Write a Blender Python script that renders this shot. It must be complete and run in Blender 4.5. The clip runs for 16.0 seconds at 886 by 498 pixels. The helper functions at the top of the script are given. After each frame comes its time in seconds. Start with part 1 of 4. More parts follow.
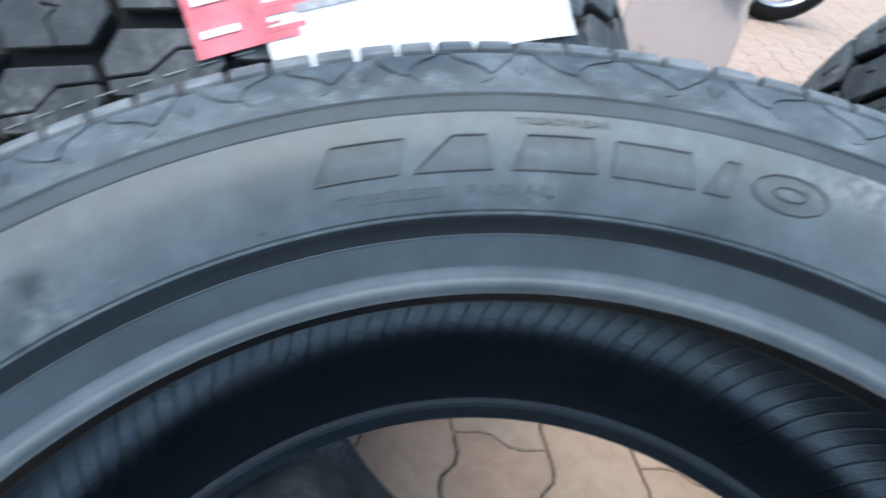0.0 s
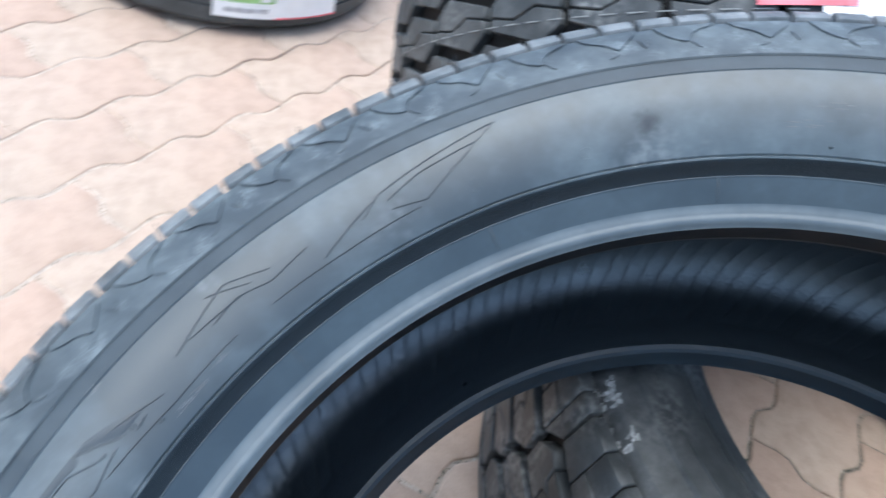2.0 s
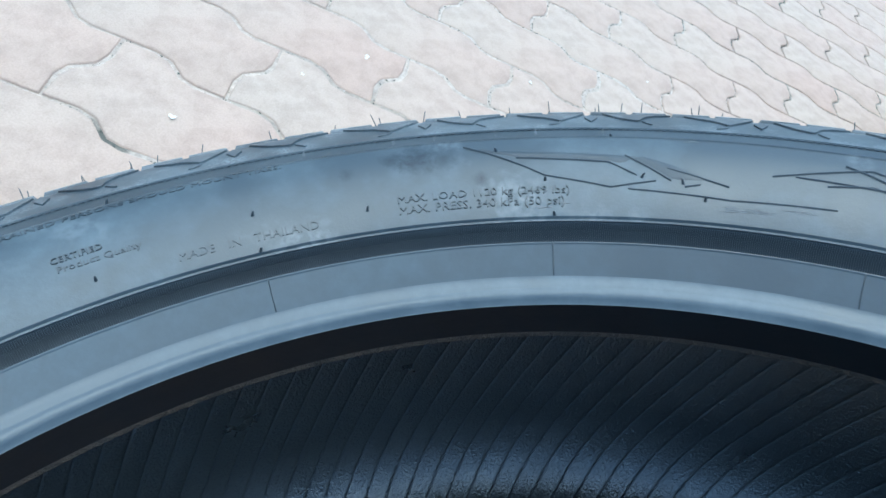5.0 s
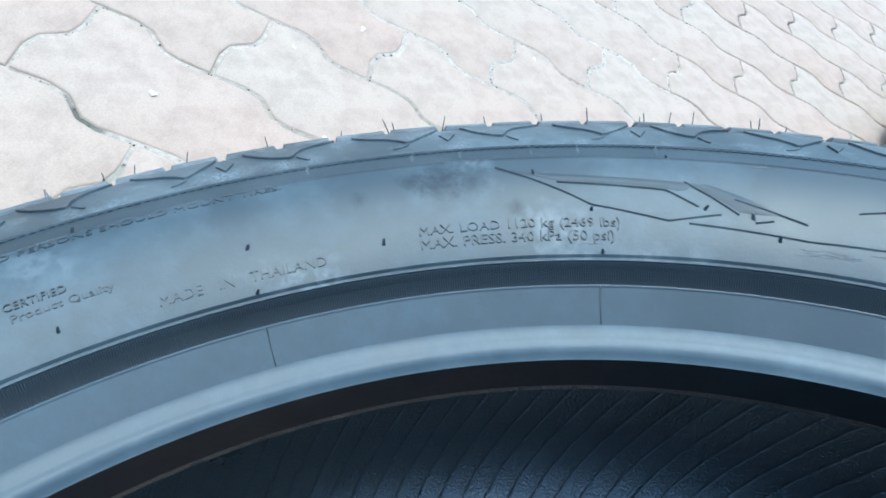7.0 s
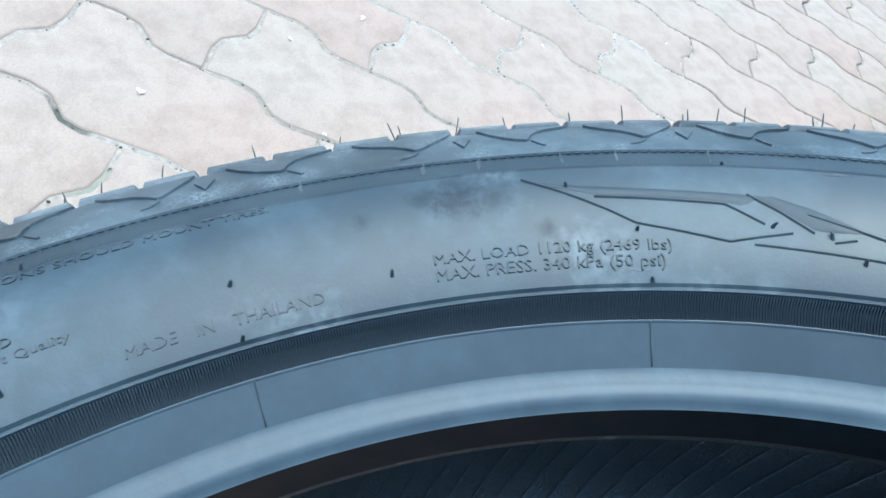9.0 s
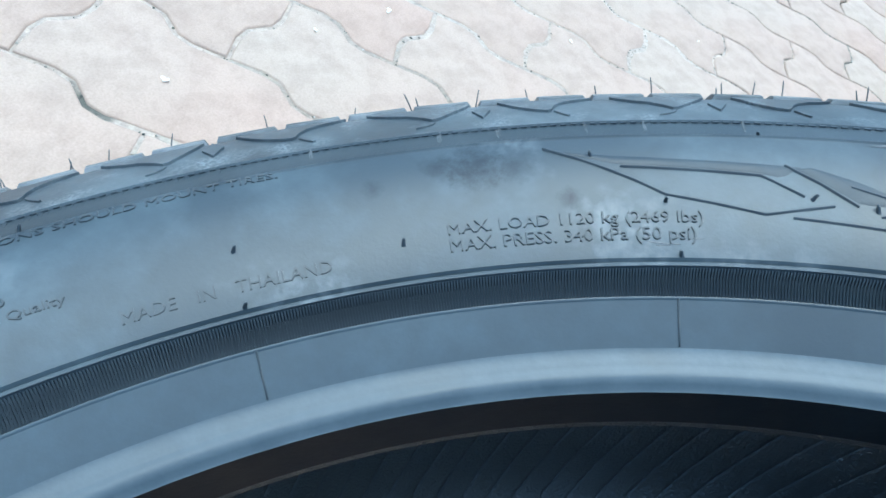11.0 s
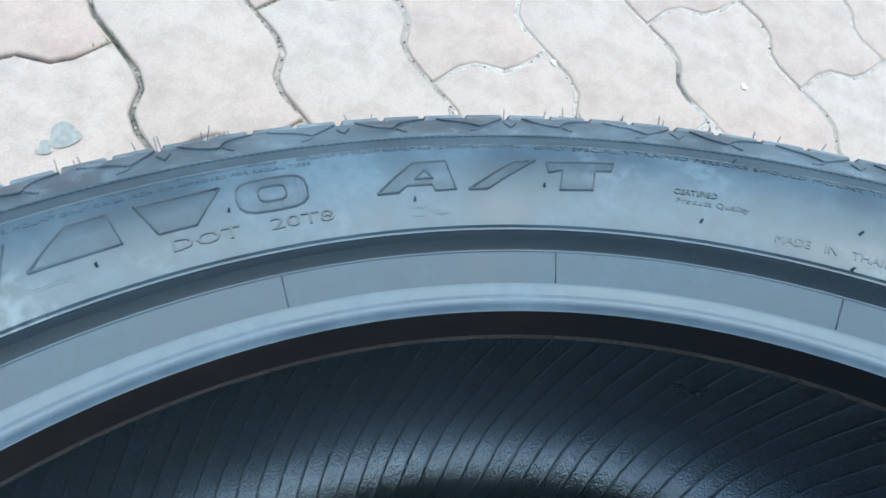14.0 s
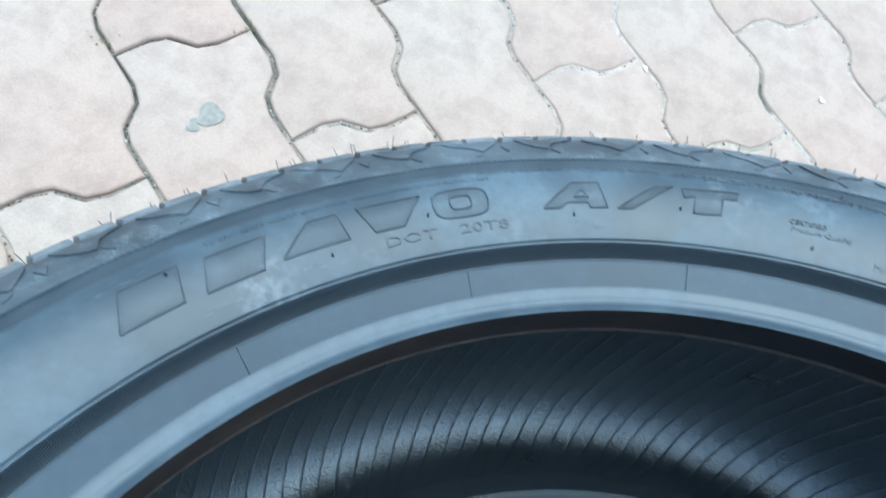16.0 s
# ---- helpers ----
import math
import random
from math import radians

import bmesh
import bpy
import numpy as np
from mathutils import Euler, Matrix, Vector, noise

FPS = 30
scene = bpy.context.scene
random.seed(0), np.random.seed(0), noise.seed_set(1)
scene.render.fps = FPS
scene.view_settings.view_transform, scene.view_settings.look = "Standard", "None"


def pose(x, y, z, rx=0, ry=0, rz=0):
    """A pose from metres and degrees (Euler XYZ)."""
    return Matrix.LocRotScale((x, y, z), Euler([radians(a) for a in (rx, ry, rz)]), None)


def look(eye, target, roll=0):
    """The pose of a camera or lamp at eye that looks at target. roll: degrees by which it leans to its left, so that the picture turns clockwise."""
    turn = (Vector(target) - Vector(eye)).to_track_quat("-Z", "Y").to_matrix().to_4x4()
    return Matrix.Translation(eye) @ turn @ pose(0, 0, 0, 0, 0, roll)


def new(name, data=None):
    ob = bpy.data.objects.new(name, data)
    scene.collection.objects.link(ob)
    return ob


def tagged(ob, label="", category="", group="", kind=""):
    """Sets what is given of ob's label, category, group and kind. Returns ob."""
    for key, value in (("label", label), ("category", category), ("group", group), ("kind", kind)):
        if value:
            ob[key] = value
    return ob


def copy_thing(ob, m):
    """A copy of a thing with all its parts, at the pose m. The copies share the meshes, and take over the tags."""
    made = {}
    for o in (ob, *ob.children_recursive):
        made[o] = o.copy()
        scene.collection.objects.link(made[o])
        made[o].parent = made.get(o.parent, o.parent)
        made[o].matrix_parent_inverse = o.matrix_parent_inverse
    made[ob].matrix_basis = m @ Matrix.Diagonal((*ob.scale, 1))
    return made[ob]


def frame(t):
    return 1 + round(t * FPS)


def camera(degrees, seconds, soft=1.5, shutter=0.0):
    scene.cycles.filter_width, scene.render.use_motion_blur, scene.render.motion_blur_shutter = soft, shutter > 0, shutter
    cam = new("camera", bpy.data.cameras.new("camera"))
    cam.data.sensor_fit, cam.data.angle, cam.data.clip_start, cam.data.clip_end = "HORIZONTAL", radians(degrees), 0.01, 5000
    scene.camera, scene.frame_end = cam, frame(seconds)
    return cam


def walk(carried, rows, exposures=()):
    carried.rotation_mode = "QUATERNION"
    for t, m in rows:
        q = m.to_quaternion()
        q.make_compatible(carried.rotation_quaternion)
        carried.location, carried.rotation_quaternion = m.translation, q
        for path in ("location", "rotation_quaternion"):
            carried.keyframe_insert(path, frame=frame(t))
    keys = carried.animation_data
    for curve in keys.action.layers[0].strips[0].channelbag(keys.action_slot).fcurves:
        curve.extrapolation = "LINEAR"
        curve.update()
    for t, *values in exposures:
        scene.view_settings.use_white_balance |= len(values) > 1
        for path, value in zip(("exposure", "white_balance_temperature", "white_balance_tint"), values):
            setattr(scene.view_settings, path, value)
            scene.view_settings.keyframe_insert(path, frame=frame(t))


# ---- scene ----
import functools

cam = camera(63.87, 16.0, 1.6, 0.4)
# seconds, place in metres, turn in degrees
PATH = [
    (0.0, -0.0756, -0.0063, 0.6449, 56.17, -10.31, 11.86),
    (0.5, -0.1242, -0.0555, 0.6337, 54.41, -11.17, 20.44),
    (1.0, -0.1439, -0.0719, 0.6245, 54.23, -11.81, 22.14),
    (1.5, -0.1516, -0.1007, 0.6120, 51.98, -14.87, 31.15),
    (2.0, -0.1311, -0.1305, 0.6206, 47.79, -14.88, 43.92),
    (2.5, -0.0703, -0.1723, 0.6457, 40.18, -13.49, 71.61),
    (3.0, -0.0474, -0.1365, 0.6171, 38.33, -16.21, 91.96),
    (3.5, -0.0437, -0.1249, 0.5639, 39.30, -19.53, 108.11),
    (4.0, -0.0364, -0.1062, 0.5206, 40.71, -22.03, 115.90),
    (6.5, -0.0662, -0.1232, 0.4797, 38.34, -24.80, 116.87),
    (7.0, -0.0784, -0.1345, 0.4721, 37.52, -24.82, 116.65),
    (7.5, -0.0914, -0.1438, 0.4658, 37.33, -24.51, 116.39),
    (8.0, -0.0995, -0.1426, 0.4590, 36.72, -24.21, 116.20),
    (8.5, -0.1063, -0.1447, 0.4548, 36.76, -24.00, 115.99),
    (11.0, -0.1118, -0.1358, 0.4393, 36.30, -22.85, 118.19),
    (11.5, -0.0947, -0.1418, 0.4402, 33.61, -20.57, 126.41),
    (12.0, -0.0768, -0.1493, 0.4501, 31.86, -19.71, 133.39),
    (12.5, -0.0545, -0.1563, 0.4592, 29.39, -16.41, 140.83),
    (13.0, -0.0250, -0.1479, 0.4712, 27.01, -13.66, 149.83),
    (13.5, 0.0043, -0.1405, 0.4812, 24.69, -11.34, 156.54),
    (14.0, 0.0162, -0.1385, 0.4947, 23.41, -10.82, 161.07),
    (14.5, 0.0266, -0.1356, 0.4957, 22.25, -10.81, 163.20),
    (15.0, 0.0358, -0.1350, 0.5098, 21.53, -10.48, 164.27),
    (15.5, 0.0654, -0.1306, 0.5357, 18.95, -10.38, 163.86),
    (16.0, 0.0863, -0.1522, 0.5451, 19.73, -10.34, 165.51),
]
EXPOSURES = [(0.0, 1.33, 5780, 0), (1.0, 1.52, 5790, 3), (1.8, 1.52, 5770, 2), (2.4, 1.42, 5610, -1), (3.0, 1.26, 5450, -3), (4.0, 1.18, 5170, -7), (6.5, 1.43, 5010, -11), (8.5, 1.38, 5010, -11), (11.0, 1.38, 5020, -11), (12.7, 1.30, 5020, -11), (14.0, 1.35, 5020, -11), (16.0, 1.40, 5020, -11)]
walk(cam, [(t, pose(x, y, z, rx, ry, rz)) for t, x, y, z, rx, ry, rz in PATH], EXPOSURES)

# ---- light: bright, hazy sky with a soft sun ----
world = bpy.data.worlds.new("sky")
scene.world = world
world.use_nodes = True
wn = world.node_tree.nodes
sky = wn.new("ShaderNodeTexSky")
sky.sky_type, sky.sun_disc = "NISHITA", False
sky.sun_elevation, sky.sun_rotation = radians(76), radians(200)
sky.air_density, sky.dust_density, sky.ozone_density = 1.0, 4.0, 1.0
wn["Background"].inputs["Strength"].default_value = 0.15
world.node_tree.links.new(sky.outputs["Color"], wn["Background"].inputs["Color"])
sun = new("sun", bpy.data.lights.new("sun", "SUN"))
sun.data.energy, sun.data.angle, sun.data.color = 0.7, radians(70), (1.0, 0.97, 0.93)
sun.matrix_world = look((-0.95, -0.60, 4.85), (0, 0, 0))


# ---- materials ----
def material(name, rough=0.6, metal=0.0):
    m = bpy.data.materials.new(name)
    m.use_nodes = True
    b = m.node_tree.nodes["Principled BSDF"]
    b.inputs["Roughness"].default_value, b.inputs["Metallic"].default_value = rough, metal
    return m, m.node_tree.nodes, m.node_tree.links, b


def noise_node(n, l, scale, detail=6.0, rough=0.6, coord="Object", stretch=None):
    tc, tx = n.new("ShaderNodeNewGeometry" if coord == "Position" else "ShaderNodeTexCoord"), n.new("ShaderNodeTexNoise")
    tx.inputs["Scale"].default_value, tx.inputs["Detail"].default_value, tx.inputs["Roughness"].default_value = scale, detail, rough
    if stretch:
        mp = n.new("ShaderNodeMapping")
        mp.inputs["Scale"].default_value = stretch
        l.new(tc.outputs[coord], mp.inputs["Vector"])
        l.new(mp.outputs["Vector"], tx.inputs["Vector"])
    else:
        l.new(tc.outputs[coord], tx.inputs["Vector"])
    return tx.outputs["Fac"]


def ramp(n, l, fac, stops):
    r = n.new("ShaderNodeValToRGB")
    e = r.color_ramp.elements
    e[0].position, e[0].color = stops[0][0], (*stops[0][1], 1)
    e[1].position, e[1].color = stops[-1][0], (*stops[-1][1], 1)
    for p, c in stops[1:-1]:
        k = e.new(p)
        k.color = (*c, 1)
    l.new(fac, r.inputs["Fac"])
    return r.outputs["Color"]


def mix(n, l, a, b, fac, kind="MIX"):
    x = n.new("ShaderNodeMix")
    x.data_type, x.blend_type = "RGBA", kind
    for socket, v in ((x.inputs[0], fac), (x.inputs[6], a), (x.inputs[7], b)):
        if isinstance(v, (int, float)):
            socket.default_value = v
        elif isinstance(v, tuple):
            socket.default_value = (*v, 1)
        else:
            l.new(v, socket)
    return x.outputs[2]


def bump(n, l, b, height, strength, dist, under=None):
    k = n.new("ShaderNodeBump")
    k.inputs["Strength"].default_value, k.inputs["Distance"].default_value = strength, dist
    l.new(height, k.inputs["Height"])
    if under:
        l.new(under, k.inputs["Normal"])
    l.new(k.outputs["Normal"], b.inputs["Normal"])
    return k.outputs["Normal"]


def rubber(name, base, dusty, rough, dust_scale=9.0, fine=900.0, fine_bump=0.12, amount=(0.42, 0.78), grain_depth=0.0004):
    m, n, l, b = material(name, rough)
    big = noise_node(n, l, dust_scale, 5.0, 0.62, "Position")
    small = noise_node(n, l, 140.0, 4.0, 0.7, "Position")
    dust = ramp(n, l, big, [(amount[0], (0, 0, 0)), (amount[1], (1, 1, 1))])
    spots = ramp(n, l, small, [(0.35, (0.55, 0.55, 0.55)), (0.7, (1, 1, 1))])
    film = mix(n, l, dust, spots, 1.0, "MULTIPLY")
    l.new(mix(n, l, base, dusty, film), b.inputs["Base Color"])
    l.new(ramp(n, l, big, [(0.3, (rough - 0.07,) * 3), (0.75, (rough + 0.12,) * 3)]), b.inputs["Roughness"])
    grain = noise_node(n, l, fine, 3.0, 0.6, "Position")
    low = bump(n, l, b, big, 0.25, 0.0012)
    bump(n, l, b, grain, fine_bump, grain_depth, low)
    return m


RUBBER = rubber("rubber_sidewall", (0.0225, 0.034, 0.043), (0.079, 0.106, 0.124), 0.43, 15.0, 900.0, 0.12, (0.42, 0.66))


def stains(m, spots):
    """Dark smudges with ragged edges at the given places (x, y, z, size)."""
    n, l = m.node_tree.nodes, m.node_tree.links
    b = n["Principled BSDF"]
    colour = b.inputs["Base Color"].links[0].from_socket
    tc = n.new("ShaderNodeTexCoord")
    rag = noise_node(n, l, 170.0, 5.0, 0.75)
    gloss = (0.58, 0.58, 0.58)
    for x, y, z, size in spots:
        d = n.new("ShaderNodeVectorMath")
        d.operation = "DISTANCE"
        d.inputs[1].default_value = (x, y, z)
        l.new(tc.outputs["Object"], d.inputs[0])
        add = n.new("ShaderNodeMath")
        add.operation = "MULTIPLY_ADD"
        l.new(rag, add.inputs[0])
        add.inputs[1].default_value = size * 2.6
        l.new(d.outputs["Value"], add.inputs[2])
        mask = ramp(n, l, add.outputs[0], [(size * 1.5, (0.82, 0.82, 0.82)), (size * 2.6, (0, 0, 0))])
        colour = mix(n, l, colour, (0.008, 0.013, 0.020), mask)
        gloss = mix(n, l, gloss, (0.3, 0.3, 0.3), mask)
    l.new(colour, b.inputs["Base Color"])
    l.new(gloss, b.inputs["Specular IOR Level"])
# tread rubber; the blackness of shaded grooves is put into its base colour
RUBBER_TREAD_SHADED = rubber("rubber_tread_shaded", (0.004, 0.004, 0.0045), (0.014, 0.014, 0.015), 0.55, 14.0, 700.0, 0.2)
RUBBER_TREAD_SHADED.node_tree.nodes["Principled BSDF"].inputs["Specular IOR Level"].default_value = 0.2
ROAD = rubber("rubber_road_tyre", (0.036, 0.041, 0.043), (0.105, 0.112, 0.114), 0.55, 12.0, 600.0, 0.3, (0.36, 0.66))
RUBBER_WORN = rubber("rubber_dull", (0.022, 0.026, 0.029), (0.075, 0.081, 0.084), 0.52, 34.0, 420.0, 0.7, (0.40, 0.66), 0.0006)


def chalk_dust(m, scale, amount, colour):
    """Chalky patches laid over a rubber, in the place's own coordinates."""
    n, l = m.node_tree.nodes, m.node_tree.links
    b = n["Principled BSDF"]
    under_colour = b.inputs["Base Color"].links[0].from_socket
    geo, t1, t2 = n.new("ShaderNodeNewGeometry"), n.new("ShaderNodeTexNoise"), n.new("ShaderNodeTexNoise")
    t1.inputs["Scale"].default_value, t1.inputs["Detail"].default_value = scale, 7.0
    t2.inputs["Scale"].default_value, t2.inputs["Detail"].default_value = scale * 11, 4.0
    l.new(geo.outputs["Position"], t1.inputs["Vector"])
    l.new(geo.outputs["Position"], t2.inputs["Vector"])
    a = ramp(n, l, t1.outputs["Fac"], [(amount[0], (0, 0, 0)), (amount[1], (1, 1, 1))])
    c = ramp(n, l, t2.outputs["Fac"], [(0.42, (0.1, 0.1, 0.1)), (0.62, (1, 1, 1))])
    l.new(mix(n, l, under_colour, colour, mix(n, l, a, c, 1.0, "MULTIPLY")), b.inputs["Base Color"])


chalk_dust(RUBBER_WORN, 16.0, (0.50, 0.70), (0.19, 0.195, 0.195))
MARK = rubber("rubber_raised", (0.028, 0.036, 0.043), (0.080, 0.096, 0.106), 0.46, 30.0)
chalk_dust(RUBBER, 21.0, (0.58, 0.76), (0.135, 0.156, 0.170))
SHOULDER = rubber("rubber_shoulder", (0.030, 0.039, 0.047), (0.098, 0.118, 0.131), 0.5, 26.0, 900.0, 0.15, (0.40, 0.66))
chalk_dust(SHOULDER, 85.0, (0.50, 0.72), (0.165, 0.19, 0.205))
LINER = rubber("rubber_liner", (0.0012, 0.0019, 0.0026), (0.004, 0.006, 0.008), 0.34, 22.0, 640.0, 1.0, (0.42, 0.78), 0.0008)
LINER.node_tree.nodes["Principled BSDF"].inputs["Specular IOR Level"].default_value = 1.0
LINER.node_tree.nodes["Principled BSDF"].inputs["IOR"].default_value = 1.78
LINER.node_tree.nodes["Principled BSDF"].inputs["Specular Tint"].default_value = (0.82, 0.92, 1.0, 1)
BEAD = rubber("rubber_bead", (0.0175, 0.029, 0.039), (0.039, 0.060, 0.077), 0.43, 17.0, 1200.0, 0.06, (0.40, 0.66))
# sky highlight along the bead toe, put into a paler base colour
TOE_HIGHLIGHT = rubber("rubber_toe_highlight", (0.044, 0.060, 0.073), (0.094, 0.118, 0.136), 0.46, 26.0, 1000.0, 0.10, (0.38, 0.68))
TOE_HIGHLIGHT.node_tree.nodes["Principled BSDF"].inputs["Specular IOR Level"].default_value = 0.6
# dust-free rubber, also darkened in colour for the light the serrations trap
BAND = rubber("rubber_band", (0.021, 0.030, 0.038), (0.054, 0.069, 0.081), 0.50, 30.0)
EDGE = rubber("rubber_tread_edge", (0.050, 0.060, 0.068), (0.200, 0.215, 0.225), 0.6, 40.0, 600.0, 0.4, (0.36, 0.62))
# shadow under the lip put into the colour; the lower lip shares it
RECESS_SHADE = rubber("rubber_recess_shade", (0.013, 0.022, 0.031), (0.026, 0.041, 0.055), 0.55, 30.0)
# shade beneath the bead toe, put into a near-black base colour
TOE_SHADE = rubber("rubber_toe_shade", (0.003, 0.005, 0.008), (0.008, 0.012, 0.016), 0.5, 30.0)
TOE_SHADE.node_tree.nodes["Principled BSDF"].inputs["Specular IOR Level"].default_value = 0.25
TOE_SHADE.node_tree.nodes["Principled BSDF"].inputs["Specular Tint"].default_value = (0.75, 0.9, 1.0, 1)
BEAD.node_tree.nodes["Principled BSDF"].inputs["Specular IOR Level"].default_value = 0.6


def plain(name, colour, rough=0.5, metal=0.0, scale=60.0, spread=0.12):
    m, n, l, b = material(name, rough, metal)
    f = noise_node(n, l, scale, 5.0, 0.6)
    lo, hi = tuple(c * (1 - spread) for c in colour), tuple(min(1, c * (1 + spread)) for c in colour)
    l.new(ramp(n, l, f, [(0.3, lo), (0.7, hi)]), b.inputs["Base Color"])
    return m


LABEL_WHITE = plain("label_paper", (0.8, 0.8, 0.79), 0.45, 0, 40, 0.04)
# glare on the glossy label print is put into this pale, mottled red
LABEL_RED = plain("label_red", (0.76, 0.16, 0.19), 0.28, 0, 30, 0.45)
LABEL_GREEN = plain("label_green", (0.34, 0.58, 0.22), 0.4, 0, 30, 0.3)
LABEL_BLUE = plain("label_blue", (0.08, 0.14, 0.4), 0.45)
LABEL_INK = plain("label_ink", (0.42, 0.42, 0.43), 0.5, 0, 90, 0.5)
PAINT_LINE = plain("tread_paint", (0.22, 0.23, 0.23), 0.6, 0, 300, 0.3)
STEEL = plain("steel", (0.5, 0.5, 0.5), 0.35, 1.0)


def paving(name, random_tone):
    m, n, l, b = material(name, 0.85)
    big = noise_node(n, l, 2.3, 4.0, 0.6, "Object")
    mid = noise_node(n, l, 28.0, 6.0, 0.7, "Object")
    grain = noise_node(n, l, 520.0, 3.0, 0.7, "Object")
    col = ramp(n, l, big, [(0.30, (0.422, 0.300, 0.232)), (0.50, (0.424, 0.320, 0.250)), (0.70, (0.423, 0.335, 0.265))])
    col = mix(n, l, col, ramp(n, l, mid, [(0.3, (0.72, 0.70, 0.70)), (0.55, (1, 1, 1)), (0.75, (1.0, 1.0, 1.0))]), 0.8, "MULTIPLY")
    col = mix(n, l, col, ramp(n, l, grain, [(0.3, (0.7, 0.7, 0.7)), (0.6, (1, 1, 1))]), 0.55, "MULTIPLY")
    src = n.new("ShaderNodeObjectInfo").outputs["Random"] if random_tone == "object" else n.new("ShaderNodeNewGeometry").outputs["Random Per Island"]
    col = mix(n, l, col, ramp(n, l, src, [(0.0, (0.995, 0.96, 0.955)), (0.4, (1, 0.992, 0.99)), (1.0, (0.992, 1.0, 1.0))]), 1.0, "MULTIPLY")
    l.new(col, b.inputs["Base Color"])
    low = bump(n, l, b, mid, 0.35, 0.003)
    bump(n, l, b, grain, 0.35, 0.001, low)
    return m


PAVER = paving("concrete_paver", "object")
PAVER_FAR = paving("concrete_paver_rest", "island")


# joints with darker sand: x, y, reach
DARK_JOINTS = [(0.14, -0.53, 0.21), (-0.42, -0.42, 0.03), (-1.75, 0.15, 0.50), (0.10, 0.45, 0.5)]


def sand():
    m, n, l, b = material("joint_sand", 0.95)
    f = noise_node(n, l, 130.0, 6.0, 0.75)
    g = noise_node(n, l, 7.0, 4.0, 0.6)
    c = ramp(n, l, f, [(0.34, (0.33, 0.268, 0.218)), (0.58, (0.50, 0.412, 0.338))])
    dark = noise_node(n, l, 2.1, 3.0, 0.6)
    c = mix(n, l, c, ramp(n, l, dark, [(0.34, (0.66, 0.65, 0.62)), (0.50, (1, 1, 1))]), 1.0, "MULTIPLY")
    moss = ramp(n, l, g, [(0.60, (0, 0, 0)), (0.72, (1, 1, 1))])
    l.new(mix(n, l, c, (0.27, 0.265, 0.19), moss), b.inputs["Base Color"])
    bump(n, l, b, f, 0.8, 0.004)
    return m


def darken_joints(m, spots):
    """Darker sand colour in the joints round the given places (x, y, reach)."""
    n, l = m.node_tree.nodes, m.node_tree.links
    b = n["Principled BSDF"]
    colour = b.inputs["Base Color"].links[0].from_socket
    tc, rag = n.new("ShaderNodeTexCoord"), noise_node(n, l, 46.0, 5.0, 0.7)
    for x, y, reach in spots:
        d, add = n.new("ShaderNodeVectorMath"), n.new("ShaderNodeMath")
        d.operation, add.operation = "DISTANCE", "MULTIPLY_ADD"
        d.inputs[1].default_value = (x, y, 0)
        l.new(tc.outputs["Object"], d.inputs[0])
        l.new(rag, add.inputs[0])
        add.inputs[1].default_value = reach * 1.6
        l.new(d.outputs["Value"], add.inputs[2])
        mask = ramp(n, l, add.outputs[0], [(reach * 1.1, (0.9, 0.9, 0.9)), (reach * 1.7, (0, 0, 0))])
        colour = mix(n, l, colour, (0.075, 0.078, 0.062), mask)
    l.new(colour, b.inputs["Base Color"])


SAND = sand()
darken_joints(SAND, DARK_JOINTS)


CHALK = plain("pale_scuff", (0.088, 0.096, 0.102), 0.65, 0, 300, 0.45)


# ---- builders ----
def finish(bm, name, mat, sharp=40.0):
    for fc in bm.faces:
        fc.smooth = True
    for e in bm.edges:
        if len(e.link_faces) == 2 and e.calc_face_angle(0) > radians(sharp):
            e.smooth = False
    me = bpy.data.meshes.new(name)
    bm.to_mesh(me)
    bm.free()
    me.materials.append(mat)
    return me


def part(name, bm, mat, parent, label="", sharp=40.0):
    ob = new(name, bm if isinstance(bm, bpy.types.Mesh) else finish(bm, name, mat, sharp))
    ob.parent = parent
    return tagged(ob, label) if label else ob


def lathe(profile, n, close=True):
    bm = bmesh.new()
    rings = [[bm.verts.new((r * math.cos(2 * math.pi * k / n), r * math.sin(2 * math.pi * k / n), z)) for r, z in profile] for k in range(n)]
    m = len(profile)
    for k in range(n):
        a, b = rings[k], rings[(k + 1) % n]
        for i in range(m if close else m - 1):
            j = (i + 1) % m
            bm.faces.new((a[i], b[i], b[j], a[j]))
    bmesh.ops.recalc_face_normals(bm, faces=bm.faces)
    return bm


def polar(r, deg, z):
    return (r * math.cos(radians(deg)), r * math.sin(radians(deg)), z)


def prism(bm, ring, lift):
    """A closed solid from a ring of base points, each moved by lift(point) for the top."""
    low = [bm.verts.new(p) for p in ring]
    top = [bm.verts.new(lift(p)) for p in ring]
    n = len(ring)
    bm.faces.new(top)
    bm.faces.new(low[::-1])
    for i in range(n):
        j = (i + 1) % n
        bm.faces.new((low[i], low[j], top[j], top[i]))


# ---- ground ----
bm = bmesh.new()
bmesh.ops.create_grid(bm, x_segments=40, y_segments=40, size=400)
ground = tagged(new("ground", finish(bm, "ground", SAND)), "bare sandy ground under the paving", "ground", kind="structure")
ground.location.z = -0.0125

